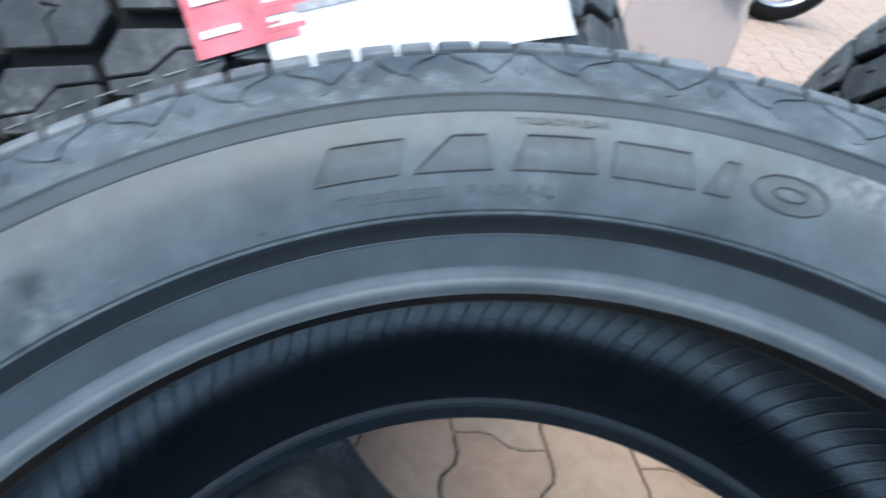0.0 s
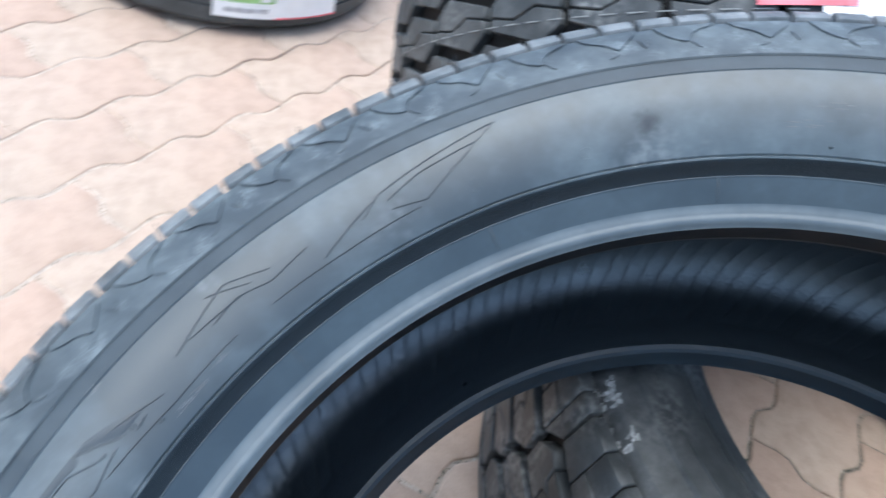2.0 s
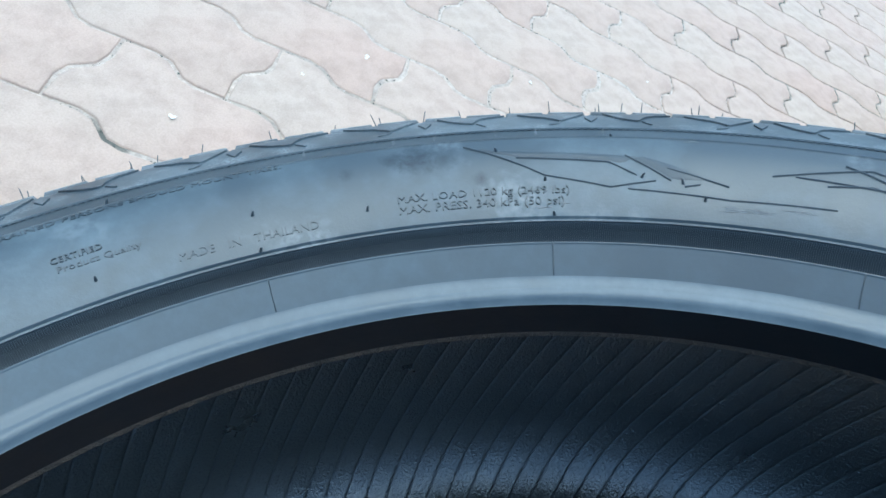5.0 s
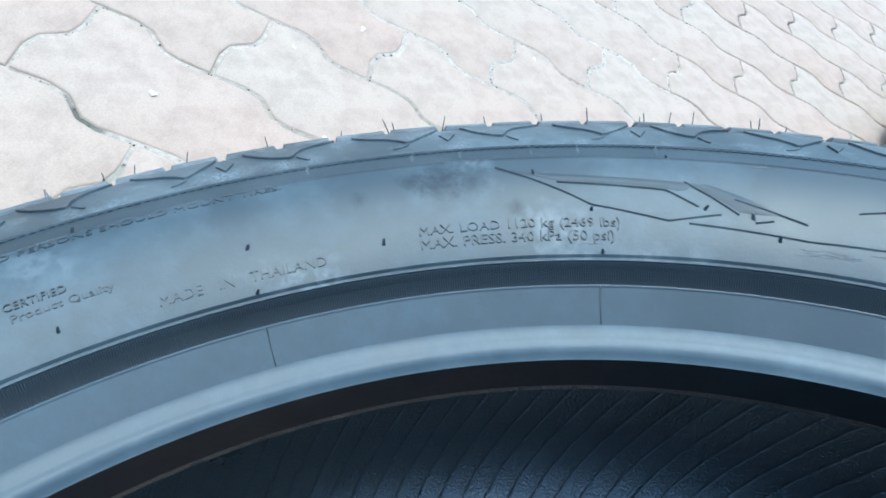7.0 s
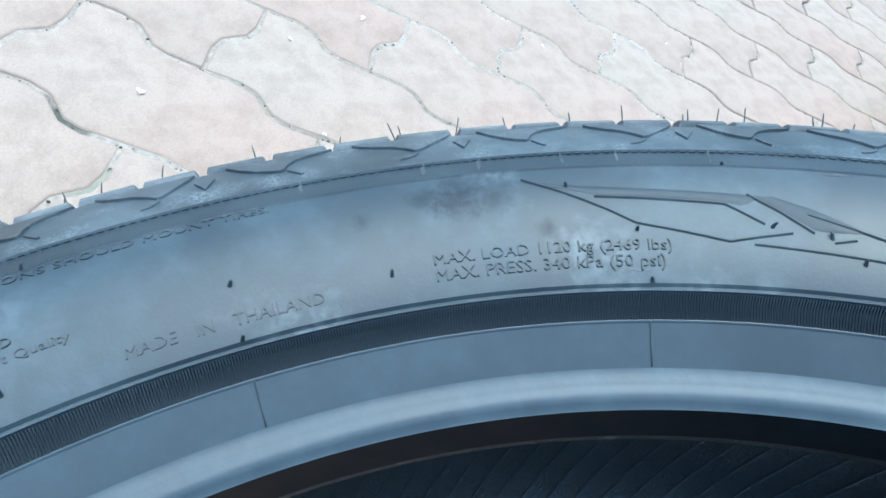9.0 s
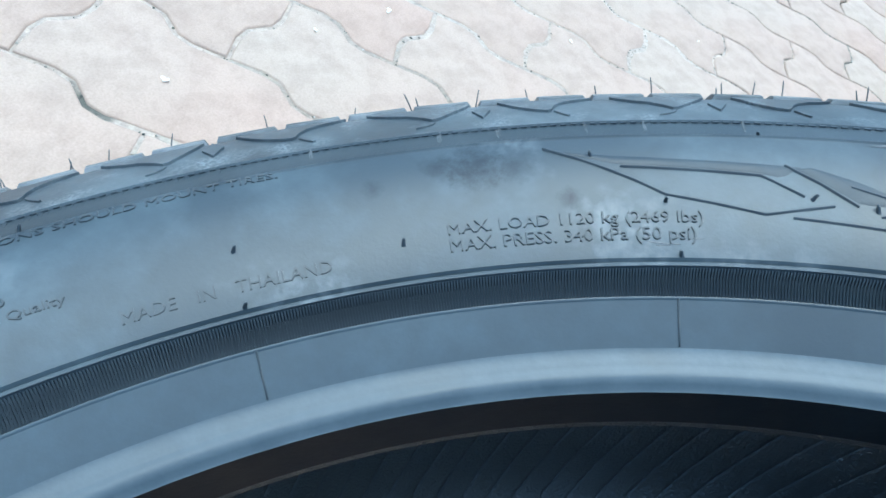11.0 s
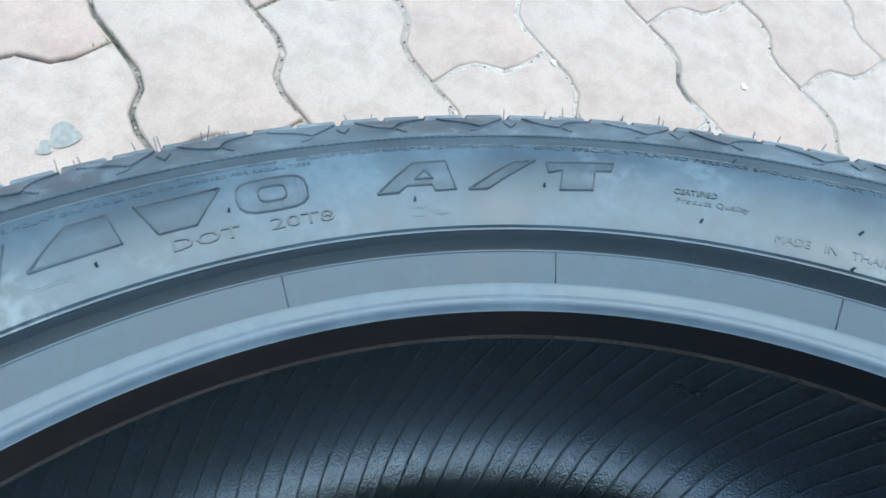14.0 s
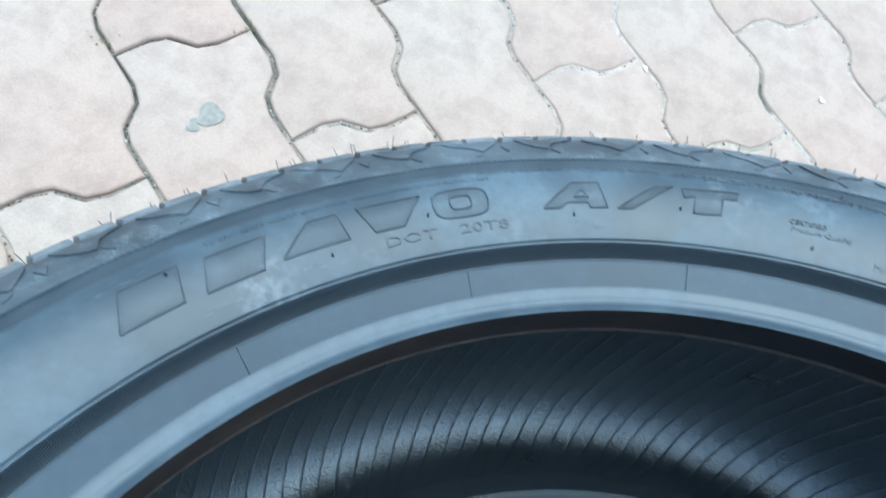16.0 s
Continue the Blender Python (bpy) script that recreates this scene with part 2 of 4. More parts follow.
# ---- the leaning tyre ----
MID = -0.117
UPPER = [(0.2560, -0.034), (0.2536, -0.028), (0.2529, -0.0226), (0.2523, -0.0214), (0.2528, -0.0209), (0.2534, -0.0195), (0.2545, -0.0181), (0.2557, -0.0174), (0.2566, -0.0173), (0.2575, -0.0169), (0.2586, -0.0162), (0.2598, -0.0158), (0.2610, -0.0147),
         (0.2657, -0.0104), (0.2702, -0.0062), (0.2705, -0.0072), (0.2720, -0.0060), (0.2749, -0.0036), (0.2752, 0.0004), (0.2758, 0.0009), (0.2764, 0.0003), (0.2767, 0.0003), (0.2771, 0.0014),
         (0.2800, 0.0036), (0.2850, 0.0068), (0.2900, 0.0094), (0.2960, 0.0123), (0.3020, 0.0145), (0.3080, 0.0158), (0.3115, 0.0162), (0.3121, 0.0163),
         (0.3125, 0.0168), (0.3130, 0.0159), (0.3170, 0.0158), (0.3216, 0.0153), (0.3221, 0.0160), (0.3228, 0.0149), (0.3290, 0.0141), (0.3360, 0.0127), (0.3430, 0.0112),
         (0.3466, 0.0100), (0.3477, 0.0094), (0.3482, 0.0080), (0.3490, 0.0010), (0.3520, -0.0080), (0.3600, -0.0300), (0.3650, -0.0600)]
INNER = [(0.2566, -0.0385), (0.2578, -0.0418), (0.2598, -0.0428), (0.2625, -0.0404), (0.2740, -0.0290), (0.2880, -0.0150), (0.3040, -0.0050), (0.3170, -0.0005), (0.3262, -0.0016), (0.3340, -0.0058),
         (0.3402, -0.0135), (0.3452, -0.0245), (0.3490, -0.0400), (0.3525, -0.0720), (0.3545, -0.1000)]

LOWER_LIP = [(0.2549, -0.1962), (0.2568, -0.1942), (0.2598, -0.1936), (0.2640, -0.1958)]


def flip(p):
    return (p[0], 2 * MID - p[1])


def skin(r):
    """Height of the upper sidewall at radius r."""
    xs, zs = [p[0] for p in UPPER[3:]], [p[1] for p in UPPER[3:]]
    return float(np.interp(r, xs, zs))


tyre = tagged(new("tyre"), "new black all-terrain tyre leaning on another tyre, raised lettering", "tyre")
TYRE = Matrix(((0.999600, 0.0, -0.028289, 0.0), (-0.013888, 0.871202, -0.490728, 0.0), (0.024645, 0.490924, 0.870854, 0.3830), (0, 0, 0, 1)))
tyre.matrix_world = TYRE
whole = UPPER + [(0.3665, MID)] + [flip(p) for p in UPPER[:0:-1]] + LOWER_LIP + [flip(p) for p in INNER[4:]] + [(0.3552, MID)] + INNER[::-1]
nU, nI = len(UPPER), len(INNER)
bm = lathe(whole, 288)
carcass = finish(bm, "carcass", RUBBER, 28)
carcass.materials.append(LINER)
carcass.materials.append(BEAD)
carcass.materials.append(BAND)
carcass.materials.append(RECESS_SHADE)
carcass.materials.append(TOE_HIGHLIGHT)
carcass.materials.append(SHOULDER)
carcass.materials.append(TOE_SHADE)
shoulder_rows = [i for i, p in enumerate(UPPER) if p[0] > 0.3225]
band_rows = [i for i, (p, q) in enumerate(zip(UPPER, UPPER[1:])) if 0.3126 < p[0] < 0.3216]
recess_rows = [i for i, (p, q) in enumerate(zip(UPPER, UPPER[1:])) if 0.2704 < p[0] < 0.2750]
total = len(whole)
toe_end, bead_end = [next(i for i, p in enumerate(UPPER) if i > 2 and p[0] >= lim) for lim in (0.2610, 0.2702)]
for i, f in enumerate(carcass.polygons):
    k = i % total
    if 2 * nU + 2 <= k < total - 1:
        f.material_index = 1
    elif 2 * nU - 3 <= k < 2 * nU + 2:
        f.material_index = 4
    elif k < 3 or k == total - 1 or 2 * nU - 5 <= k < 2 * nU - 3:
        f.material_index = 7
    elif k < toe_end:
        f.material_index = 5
    elif k < bead_end or 2 * nU - bead_end < k < 2 * nU - 5:
        f.material_index = 2
    elif k in shoulder_rows:
        f.material_index = 6
    elif k in band_rows:
        f.material_index = 3
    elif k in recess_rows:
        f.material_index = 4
stains(RUBBER, [(*polar(0.304, -148.4, 0.015), 0.0075), (*polar(0.3045, -146.6, 0.015), 0.004), (*polar(0.302, -150.3, 0.015), 0.004), (*polar(0.292, 140.5, 0.010), 0.006), (*polar(0.300, -143.0, 0.015), 0.003), (*polar(0.292, -153.0, 0.010), 0.003)])
part("carcass", carcass, RUBBER, tyre)

# fine ribs in the recess above the bead
bm = bmesh.new()
RIBS = 2300
for k in range(RIBS):
    a = 360 * k / RIBS
    prism(bm, [polar(0.2707, a - 0.045, -0.0074), polar(0.2707, a + 0.045, -0.0074), polar(0.2749, a + 0.045, -0.0037), polar(0.2754, a + 0.045, -0.0004), polar(0.2754, a - 0.045, -0.0004), polar(0.2749, a - 0.045, -0.0037)],
          lambda p: (p[0] * 0.9980, p[1] * 0.9980, p[2] + 0.00025))
bmesh.ops.recalc_face_normals(bm, faces=bm.faces)
tagged(part("ribbed_band", bm, RECESS_SHADE, tyre, "finely ribbed rubber band"), kind="stuff")

part("bead_ring", lathe([(0.26975, -0.0068), (0.2700, -0.0059), (0.2704, -0.0058), (0.2706, -0.0072)], 288), BEAD, tyre, sharp=70)

# serrated band at the top of the sidewall
bm = bmesh.new()
for k in range(1400):
    a = 360 * k / 1400
    prism(bm, [polar(0.3134, a, skin(0.3134) - 0.0004), polar(0.3134, a + 0.09, skin(0.3134) - 0.0004), polar(0.3212, a - 0.51, skin(0.3212) - 0.0004), polar(0.3212, a - 0.60, skin(0.3212) - 0.0004)], lambda p: (p[0], p[1], p[2] + 0.00052))
    if k % 2:
        prism(bm, [polar(0.3212, a, 0.0150), polar(0.3212, a + 0.30, 0.0150), polar(0.3226, a + 0.30, 0.0150), polar(0.3222, a, 0.0150)], lambda p: (p[0], p[1], p[2] + 0.0008))
bmesh.ops.recalc_face_normals(bm, faces=bm.faces)
tagged(part("serrated_band", bm, BAND, tyre), kind="stuff")

# slanting panels of the inner liner, from the crown down over the lower sidewall
section = [(0.3530, -0.0750), (0.3552, MID)] + [flip(p) for p in INNER[::-1][:10]]
lengths = [0.0]
for p, q in zip(section, section[1:]):
    lengths.append(lengths[-1] + math.hypot(q[0] - p[0], q[1] - p[1]))
bm = bmesh.new()
PANELS, TWIST = 152, 21.0
for k in range(PANELS):
    last = None
    for i in range(27):
        d = lengths[-1] * i / 26
        e = min(lengths[-1], d + 0.002)
        rr, z = (float(np.interp(d, lengths, [p[q] for p in section])) for q in (0, 1))
        er, ez = (float(np.interp(e, lengths, [p[q] for p in section])) - v for q, v in ((0, rr), (1, z)))
        w = math.hypot(er, ez) or 1.0
        nr, nz = (ez / w, -er / w) if w != 1.0 else (0.0, 1.0)
        a = 360 * k / PANELS + TWIST * i / 26
        cur = []
        for across, up in ((0.0, -0.0001), (0.06, 0.00020), (0.30, 0.00030), (1.15, 0.00036), (2.05, 0.00030), (2.30, 0.00020), (2.36, -0.0001)):
            cur.append(bm.verts.new(polar(rr + nr * up, a + across, z + nz * up)))
        if last:
            for j in range(len(cur) - 1):
                bm.faces.new((last[j], last[j + 1], cur[j + 1], cur[j]))
        last = cur
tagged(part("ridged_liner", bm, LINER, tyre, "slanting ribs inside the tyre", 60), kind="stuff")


# shoulder: raised leaf-shaped lugs, diamonds and edge blocks, in pitches of uneven length
STARTS = [115.6, 104.7] + [91.2 - 201.4 * k / 16 for k in range(16)] + [-110.2, -122.8, -135.45, -149.4] + [-161.7 - 82.7 * k / 7 for k in range(7)]
LEAF_A = [(1.15, 0.3472), (1.45, 0.3434), (1.9, 0.3402), (2.6, 0.3368), (3.3, 0.3346), (3.8, 0.3338), (4.0, 0.3346), (4.2, 0.3378), (4.6, 0.3408), (5.3, 0.3430), (6.0, 0.3446), (6.6, 0.3472)]
LEAF_B = [(7.65, 0.3472), (8.0, 0.3438), (8.7, 0.3412), (9.6, 0.3392), (10.3, 0.3362), (10.8, 0.3334), (11.1, 0.3338), (11.5, 0.3362), (12.1, 0.3398), (12.6, 0.3428), (12.9, 0.3472)]
DIAMOND = [(-0.48, 0.3385), (0.02, 0.3318), (0.56, 0.3385), (0.05, 0.3440)]
NOTCH_A = [(4.25, 0.3346), (4.62, 0.3318), (4.92, 0.3292), (4.80, 0.3288), (4.45, 0.3310), (4.12, 0.3338)]
NOTCH_B = [(10.95, 0.3318), (10.75, 0.3300), (10.4, 0.3286), (9.9, 0.3279), (9.9, 0.3285), (10.35, 0.3293), (10.65, 0.3308), (10.82, 0.3324)]


def lug_on_shoulder(shape, scale, high, name="shoulder_lug"):
    bm = bmesh.new()
    prism(bm, [polar(r, -u * scale, skin(r) - 0.0005) for u, r in shape], lambda p: (p[0] * 1.0012, p[1] * 1.0012, p[2] + 0.0005 + high))
    bmesh.ops.recalc_face_normals(bm, faces=bm.faces)
    return finish(bm, name, SHOULDER)


def block_mesh(width, shift):
    bm = bmesh.new()
    sec = [(0.3487, 0.0040), (0.3495, 0.0088), (0.3505, 0.0097), (0.3548, 0.0080), (0.3610, 0.0034), (0.3668, -0.0100), (0.3722, -0.0360), (0.3640, -0.0400), (0.3500, -0.0080)]
    cols = []
    for a, sc in ((shift, 0), (shift - 0.12, 1), (shift - width + 0.12, 1), (shift - width, 0)):
        cols.append([bm.verts.new(polar(r - (0.0010 if not sc else 0), a, z - (0.0010 if not sc else 0))) for r, z in sec])
    m = len(sec)
    for a, b in zip(cols, cols[1:]):
        for i in range(m):
            j = (i + 1) % m
            bm.faces.new((a[i], a[j], b[j], b[i]))
    bm.faces.new(cols[0][::-1])
    bm.faces.new(cols[-1])
    bmesh.ops.recalc_face_normals(bm, faces=bm.faces)
    return finish(bm, "tread_block", EDGE)


@functools.lru_cache(None)
def pitch_meshes(scale):
    lugs = [("shoulder_lug", lug_on_shoulder(q, scale, h)) for q, h in ((LEAF_A, 0.0008), (LEAF_B, 0.0008), (DIAMOND, 0.0006), (NOTCH_A, 0.0005), (NOTCH_B, 0.0004))]
    return lugs + [("tread_block", block_mesh(w * scale, -u * scale)) for u, w in ((0.2, 3.0), (3.55, 2.85), (6.75, 3.05), (10.1, 2.95))]


for k, first in enumerate(STARTS):
    length = first - (STARTS + [STARTS[0] - 360])[k + 1]
    turn = Matrix.Rotation(radians(first), 4, "Z")
    for nm, me in pitch_meshes(round(length / 13.33, 3)):
        part(nm, me, SHOULDER, tyre).matrix_basis = turn
# the rest of the tread, ribs round the crown
bm = bmesh.new()
for z0, z1 in ((-0.050, -0.085), (-0.095, -0.139), (-0.149, -0.184), (-0.194, -0.226)):
    for k in range(72):
        a, w = 360 * k / 72, 4.2
        r0, r1 = 0.362, (0.376 if z1 > -0.19 else 0.368)
        ring = [polar(r0, a, z0), polar(r0, a + w, z0), polar(r0, a + w + 0.6, z1), polar(r0, a + 0.6, z1)]
        prism(bm, ring, lambda p, q=r1 / r0: (p[0] * q, p[1] * q, p[2]))
bmesh.ops.recalc_face_normals(bm, faces=bm.faces)
tagged(part("tread", bm, RUBBER_TREAD_SHADED, tyre), kind="stuff")


# raised marks on the sidewall
def ridge(bm, pts, width=0.0011, high=0.0009, closed=False):
    """A low ridge along points (degrees, radius) of the sidewall."""
    pts = list(pts) + ([pts[0]] if closed else [])
    fine = []
    for (a, r), (b, s) in zip(pts, pts[1:]):
        n = max(1, int(abs(b - a) / 1.2))
        fine += [(a + (b - a) * i / n, r + (s - r) * i / n) for i in range(n)]
    fine.append(pts[-1])
    v = [Vector((radians(-a) * 0.295, r)) for a, r in fine]
    last = None
    for i, (a, r) in enumerate(fine):
        d = (v[min(i + 1, len(v) - 1)] - v[max(i - 1, 0)]).normalized()
        s = Vector((-d.y, d.x)) * width / 2
        cur = []
        for side, h in ((1, -0.0004), (0.55, high), (-0.55, high), (-1, -0.0004)):
            q = v[i] + s * side
            cur.append(bm.verts.new(polar(q.y, -math.degrees(q.x / 0.295), skin(q.y) + h)))
        if last:
            for j in range(3):
                bm.faces.new((last[j], last[j + 1], cur[j + 1], cur[j]))
        last = cur


def inside(poly, a, r):
    c = False
    for (x1, y1), (x2, y2) in zip(poly, poly[1:] + poly[:1]):
        if (y1 > r) != (y2 > r) and a < (x2 - x1) * (r - y1) / (y2 - y1) + x1:
            c = not c
    return c


def hatched(name, outline, holes=(), label=""):
    """A raised outline with fine radial hatching in it."""
    bm = bmesh.new()
    for ring in (outline, *holes):
        ridge(bm, ring, 0.0008, 0.0009, True)
    frame_ob = part(name, bm, MARK, tyre, label)
    bm = bmesh.new()
    a0, a1 = min(p[0] for p in outline), max(p[0] for p in outline)
    a = a0 + 0.12
    while a < a1:
        run = []
        for k in range(27):
            r = 0.2885 + 0.0165 * k / 26
            ok = inside(outline, a, r) and not any(inside(h, a, r) for h in holes)
            if ok:
                run.append(r)
            if run and (not ok or k == 26):
                if len(run) > 2:
                    ridge(bm, [(a, run[0]), (a, run[-1])], 0.0004, 0.0003)
                run = []
        a += 0.21
    tagged(part("hatching", bm, MARK, frame_ob), kind="stuff")


def slab(al, ar, bl, br, r0=0.2897, r1=0.3022):
    """Corners of a slanting block: lower left and right, upper left and right."""
    return [(al, r0), (bl, r1), (br, r1), (ar, r0)]


for c in (slab(120.3, 114.2, 118.7, 113.4), slab(112.9, 107.0, 109.9, 107.4), slab(105.5, 99.2, 104.4, 99.6), slab(98.0, 91.9, 98.0, 92.6), slab(91.2, 89.4, 90.0, 89.0)):
    hatched("raised_emblem", c)
oval = [(85.2 + 2.7 * math.cos(t * 0.524), 0.2962 + 0.0066 * math.sin(t * 0.524)) for t in range(12)]
hatched("raised_emblem", oval, [[(85.2 + 1.2 * math.cos(t * 0.785), 0.2962 + 0.0024 * math.sin(t * 0.785)) for t in range(8)]])
for c in (slab(-60.9, -66.1, -62.4, -67.0, 0.289, 0.304), slab(-67.9, -72.8, -69.0, -74.0, 0.2885, 0.302), slab(-74.6, -80.6, -77.6, -80.2), slab(-83.0, -85.6, -82.0, -87.8)):
    hatched("raised_emblem", c)
oval = [(-91.3 + 2.6 * math.copysign(abs(math.cos(t * 0.393)) ** 0.6, math.cos(t * 0.393)), 0.2962 + 0.0069 * math.copysign(abs(math.sin(t * 0.393)) ** 0.6, math.sin(t * 0.393))) for t in range(16)]
hole = [(-91.3 + 1.0 * math.copysign(abs(math.cos(t * 0.393)) ** 0.6, math.cos(t * 0.393)), 0.2962 + 0.0032 * math.copysign(abs(math.sin(t * 0.393)) ** 0.6, math.sin(t * 0.393))) for t in range(16)]
hatched("raised_emblem", oval, [hole])
hatched("letter", [(-98.97, 0.2899), (-101.98, 0.3026), (-104.56, 0.3030), (-105.13, 0.2900), (-103.5, 0.2899), (-103.3, 0.2925), (-101.3, 0.2925), (-100.6, 0.2899)],
        [[(-102.0, 0.2950), (-102.8, 0.2990), (-103.4, 0.2950)]], "raised letter A with hatched face")
hatched("letter", [(-106.11, 0.2898), (-109.91, 0.3024), (-111.48, 0.3026), (-107.6, 0.2900)], (), "raised slash with hatched face")
hatched("letter", [(-112.35, 0.3022), (-117.58, 0.3034), (-117.27, 0.2993), (-116.1, 0.2990), (-115.9, 0.2905), (-113.3, 0.2899), (-113.6, 0.2986), (-112.5, 0.2972)], (), "raised letter T with hatched face")


def arc_text(words, r0, a0, a1, high, name="raised_lettering", lift=0.0005):
    """Raised words along the sidewall, from a0 to a1 degrees (clockwise), on radius r0."""
    cu = bpy.data.curves.new(name, "FONT")
    cu.body, cu.size, cu.extrude, cu.resolution_u, cu.space_word = words, 1.0, 0.5, 2, 1.1
    ob = bpy.data.objects.new("temporary", cu)
    scene.collection.objects.link(ob)
    me = bpy.data.meshes.new_from_object(ob.evaluated_get(bpy.context.evaluated_depsgraph_get()))
    bpy.data.objects.remove(ob)
    bpy.data.curves.remove(cu)
    xs = [v.co.x for v in me.vertices]
    x0, x1 = min(xs), max(xs)
    for v in me.vertices:
        a, r = a0 + (a1 - a0) * (v.co.x - x0) / (x1 - x0), r0 + v.co.y * high / 0.73
        v.co = polar(r, a, skin(r) + (lift if v.co.z > 0 else -0.0004))
    me.materials.clear()
    me.materials.append(MARK)
    return part(name, me, MARK, tyre, "small raised words on the sidewall")


arc_text("MAX. LOAD 1120 kg (2469 lbs)", 0.2848, -146.4, -159.6, 0.0030)
arc_text("MAX. PRESS. 340 kPa (50 psi)", 0.2808, -146.4, -159.2, 0.0030)
arc_text("MADE   IN   THAILAND", 0.2806, -129.9, -140.2, 0.0029, lift=0.0003)
arc_text("ONLY SPECIALLY TRAINED PERSONS SHOULD MOUNT TIRES.", 0.3098, -111.5, -138.4, 0.0026, lift=0.0003)
arc_text("EXPLOSION OF TIRE/RIM ASSEMBLY DUE TO IMPROPER MOUNTING.", 0.3105, -93.6, -110.6, 0.0021, lift=0.0002)
arc_text("OWNER'S MANUAL OR TIRE PLACARD IN VEHICLE", 0.3112, -77.0, -92.2, 0.0021, lift=0.0002)
arc_text("TO SEAT BEADS. MOUNT ONLY ON 20 INCH RIM APPROVED FOR RADIAL TIRES", 0.3070, -69.5, -94.5, 0.0020, lift=0.0002)
arc_text("CERTIFIED", 0.2925, -122.1, -125.4, 0.0023)
arc_text("Product Quality", 0.2890, -122.3, -127.8, 0.0023, lift=0.0003)
arc_text("DOT   20T8", 0.2826, -83.6, -95.4, 0.0041)
arc_text("TUBELESS   RADIAL", 0.2812, 118.9, 102.6, 0.0038, lift=0.0002)
arc_text("TREADWEAR", 0.3066, 105.2, 98.5, 0.0030)

# arrow-shaped marks between the words
MARKS = [
    [(-151.9, 0.3080), (-157.8, 0.2920), (-162.7, 0.2872), (-166.0, 0.2903)], [(-155.7, 0.3004), (-162.6, 0.2978), (-164.6, 0.2924)],
    [(-163.8, 0.3012), (-167.1, 0.2907)], [(-166.8, 0.2957), (-171.2, 0.2897)], [(-164.0, 0.2867), (-171.3, 0.2846), (-178.5, 0.2858)], [(-168.1, 0.2885), (-169.2, 0.2897)],
    [(-174.1, 0.2958), (-180.4, 0.3042), (-184.0, 0.2974)], [(-177.7, 0.2944), (-180.5, 0.2966), (-183.6, 0.2929), (-187.5, 0.2954)],
    [(177.5, 0.2858), (170.0, 0.2853), (162.2, 0.2863)], [(171.7, 0.2878), (165.8, 0.2970)],
    [(164.5, 0.2906), (161.3, 0.2878), (156.8, 0.2980), (153.4, 0.3084)], [(164.5, 0.2945), (161.2, 0.2990), (155.6, 0.3022)], [(167.2, 0.2925), (165.0, 0.2985), (153.4, 0.3084)],
    [(178.6, 0.2958), (-175.6 + 360, 0.2967)], [(-178.7 + 360, 0.3051), (177.9, 0.2976)],
]
for line in MARKS:
    bm = bmesh.new()
    ridge(bm, line, 0.00034, 0.0007)
    part("arrow_mark", bm, MARK, tyre)


def sidewall_panel(low, high, lift=0.00028):
    """A smooth, slightly raised strip between two lines (degrees, radius) of the sidewall."""
    bm = bmesh.new()
    n, rows = 16, []
    for i in range(n + 1):
        ends = []
        for line in (low, high):
            q = i / n * (len(line) - 1)
            j = min(int(q), len(line) - 2)
            ends.append([line[j][c] + (line[j + 1][c] - line[j][c]) * (q - j) for c in (0, 1)])
        (a, r), (b, t) = ends
        rows.append([bm.verts.new(polar(r + (t - r) * k / 4, a + (b - a) * k / 4, skin(r + (t - r) * k / 4) + (lift if 0 < i < n and 0 < k < 4 else -0.0002))) for k in range(5)])
    for p, q in zip(rows, rows[1:]):
        for k in range(4):
            bm.faces.new((p[k], p[k + 1], q[k + 1], q[k]))
    bmesh.ops.recalc_face_normals(bm, faces=bm.faces)
    part("arrow_panel", bm, BAND, tyre)


# shading of the sloping facets by the arrows, put into these darker strips
sidewall_panel([(-152.4, 0.3062), (-155.6, 0.3008), (-158.8, 0.2996), (-162.4, 0.2984), (-163.6, 0.2968)], [(-152.3, 0.3072), (-155.0, 0.3050), (-158.0, 0.3035), (-161.8, 0.3022), (-165.0, 0.3014)])
sidewall_panel([(-164.0, 0.3008), (-165.4, 0.2962), (-167.0, 0.2910)], [(-165.2, 0.3012), (-167.0, 0.2985), (-170.5, 0.2915)])
for a, r, rad in ((146.4, 0.2842, 0.0022), (157.0, 0.2852, 0.0026)):
    bm = bmesh.new()
    ridge(bm, [(a + rad / 0.285 * 57.3 * math.cos(t * 0.393), r + rad * math.sin(t * 0.393)) for t in range(16)], 0.0005, 0.0003, True)
    part("round_stamp", bm, RUBBER, tyre)

# short lines across the bead face
for a in (-158.2, -135.6, -113.0, -90.6, -68.0, -45.0, 112.6, 134.5, 157.0, 179.0):
    bm = bmesh.new()
    run = [0.2612, 0.2640, 0.2670, 0.2700]
    prism(bm, [polar(r, a - 0.05, skin(r) - 0.0003) for r in run] + [polar(r, a + 0.05, skin(r) - 0.0003) for r in run[::-1]], lambda p: (p[0], p[1], p[2] + 0.0007))
    part("bead_line", bm, MARK, tyre)


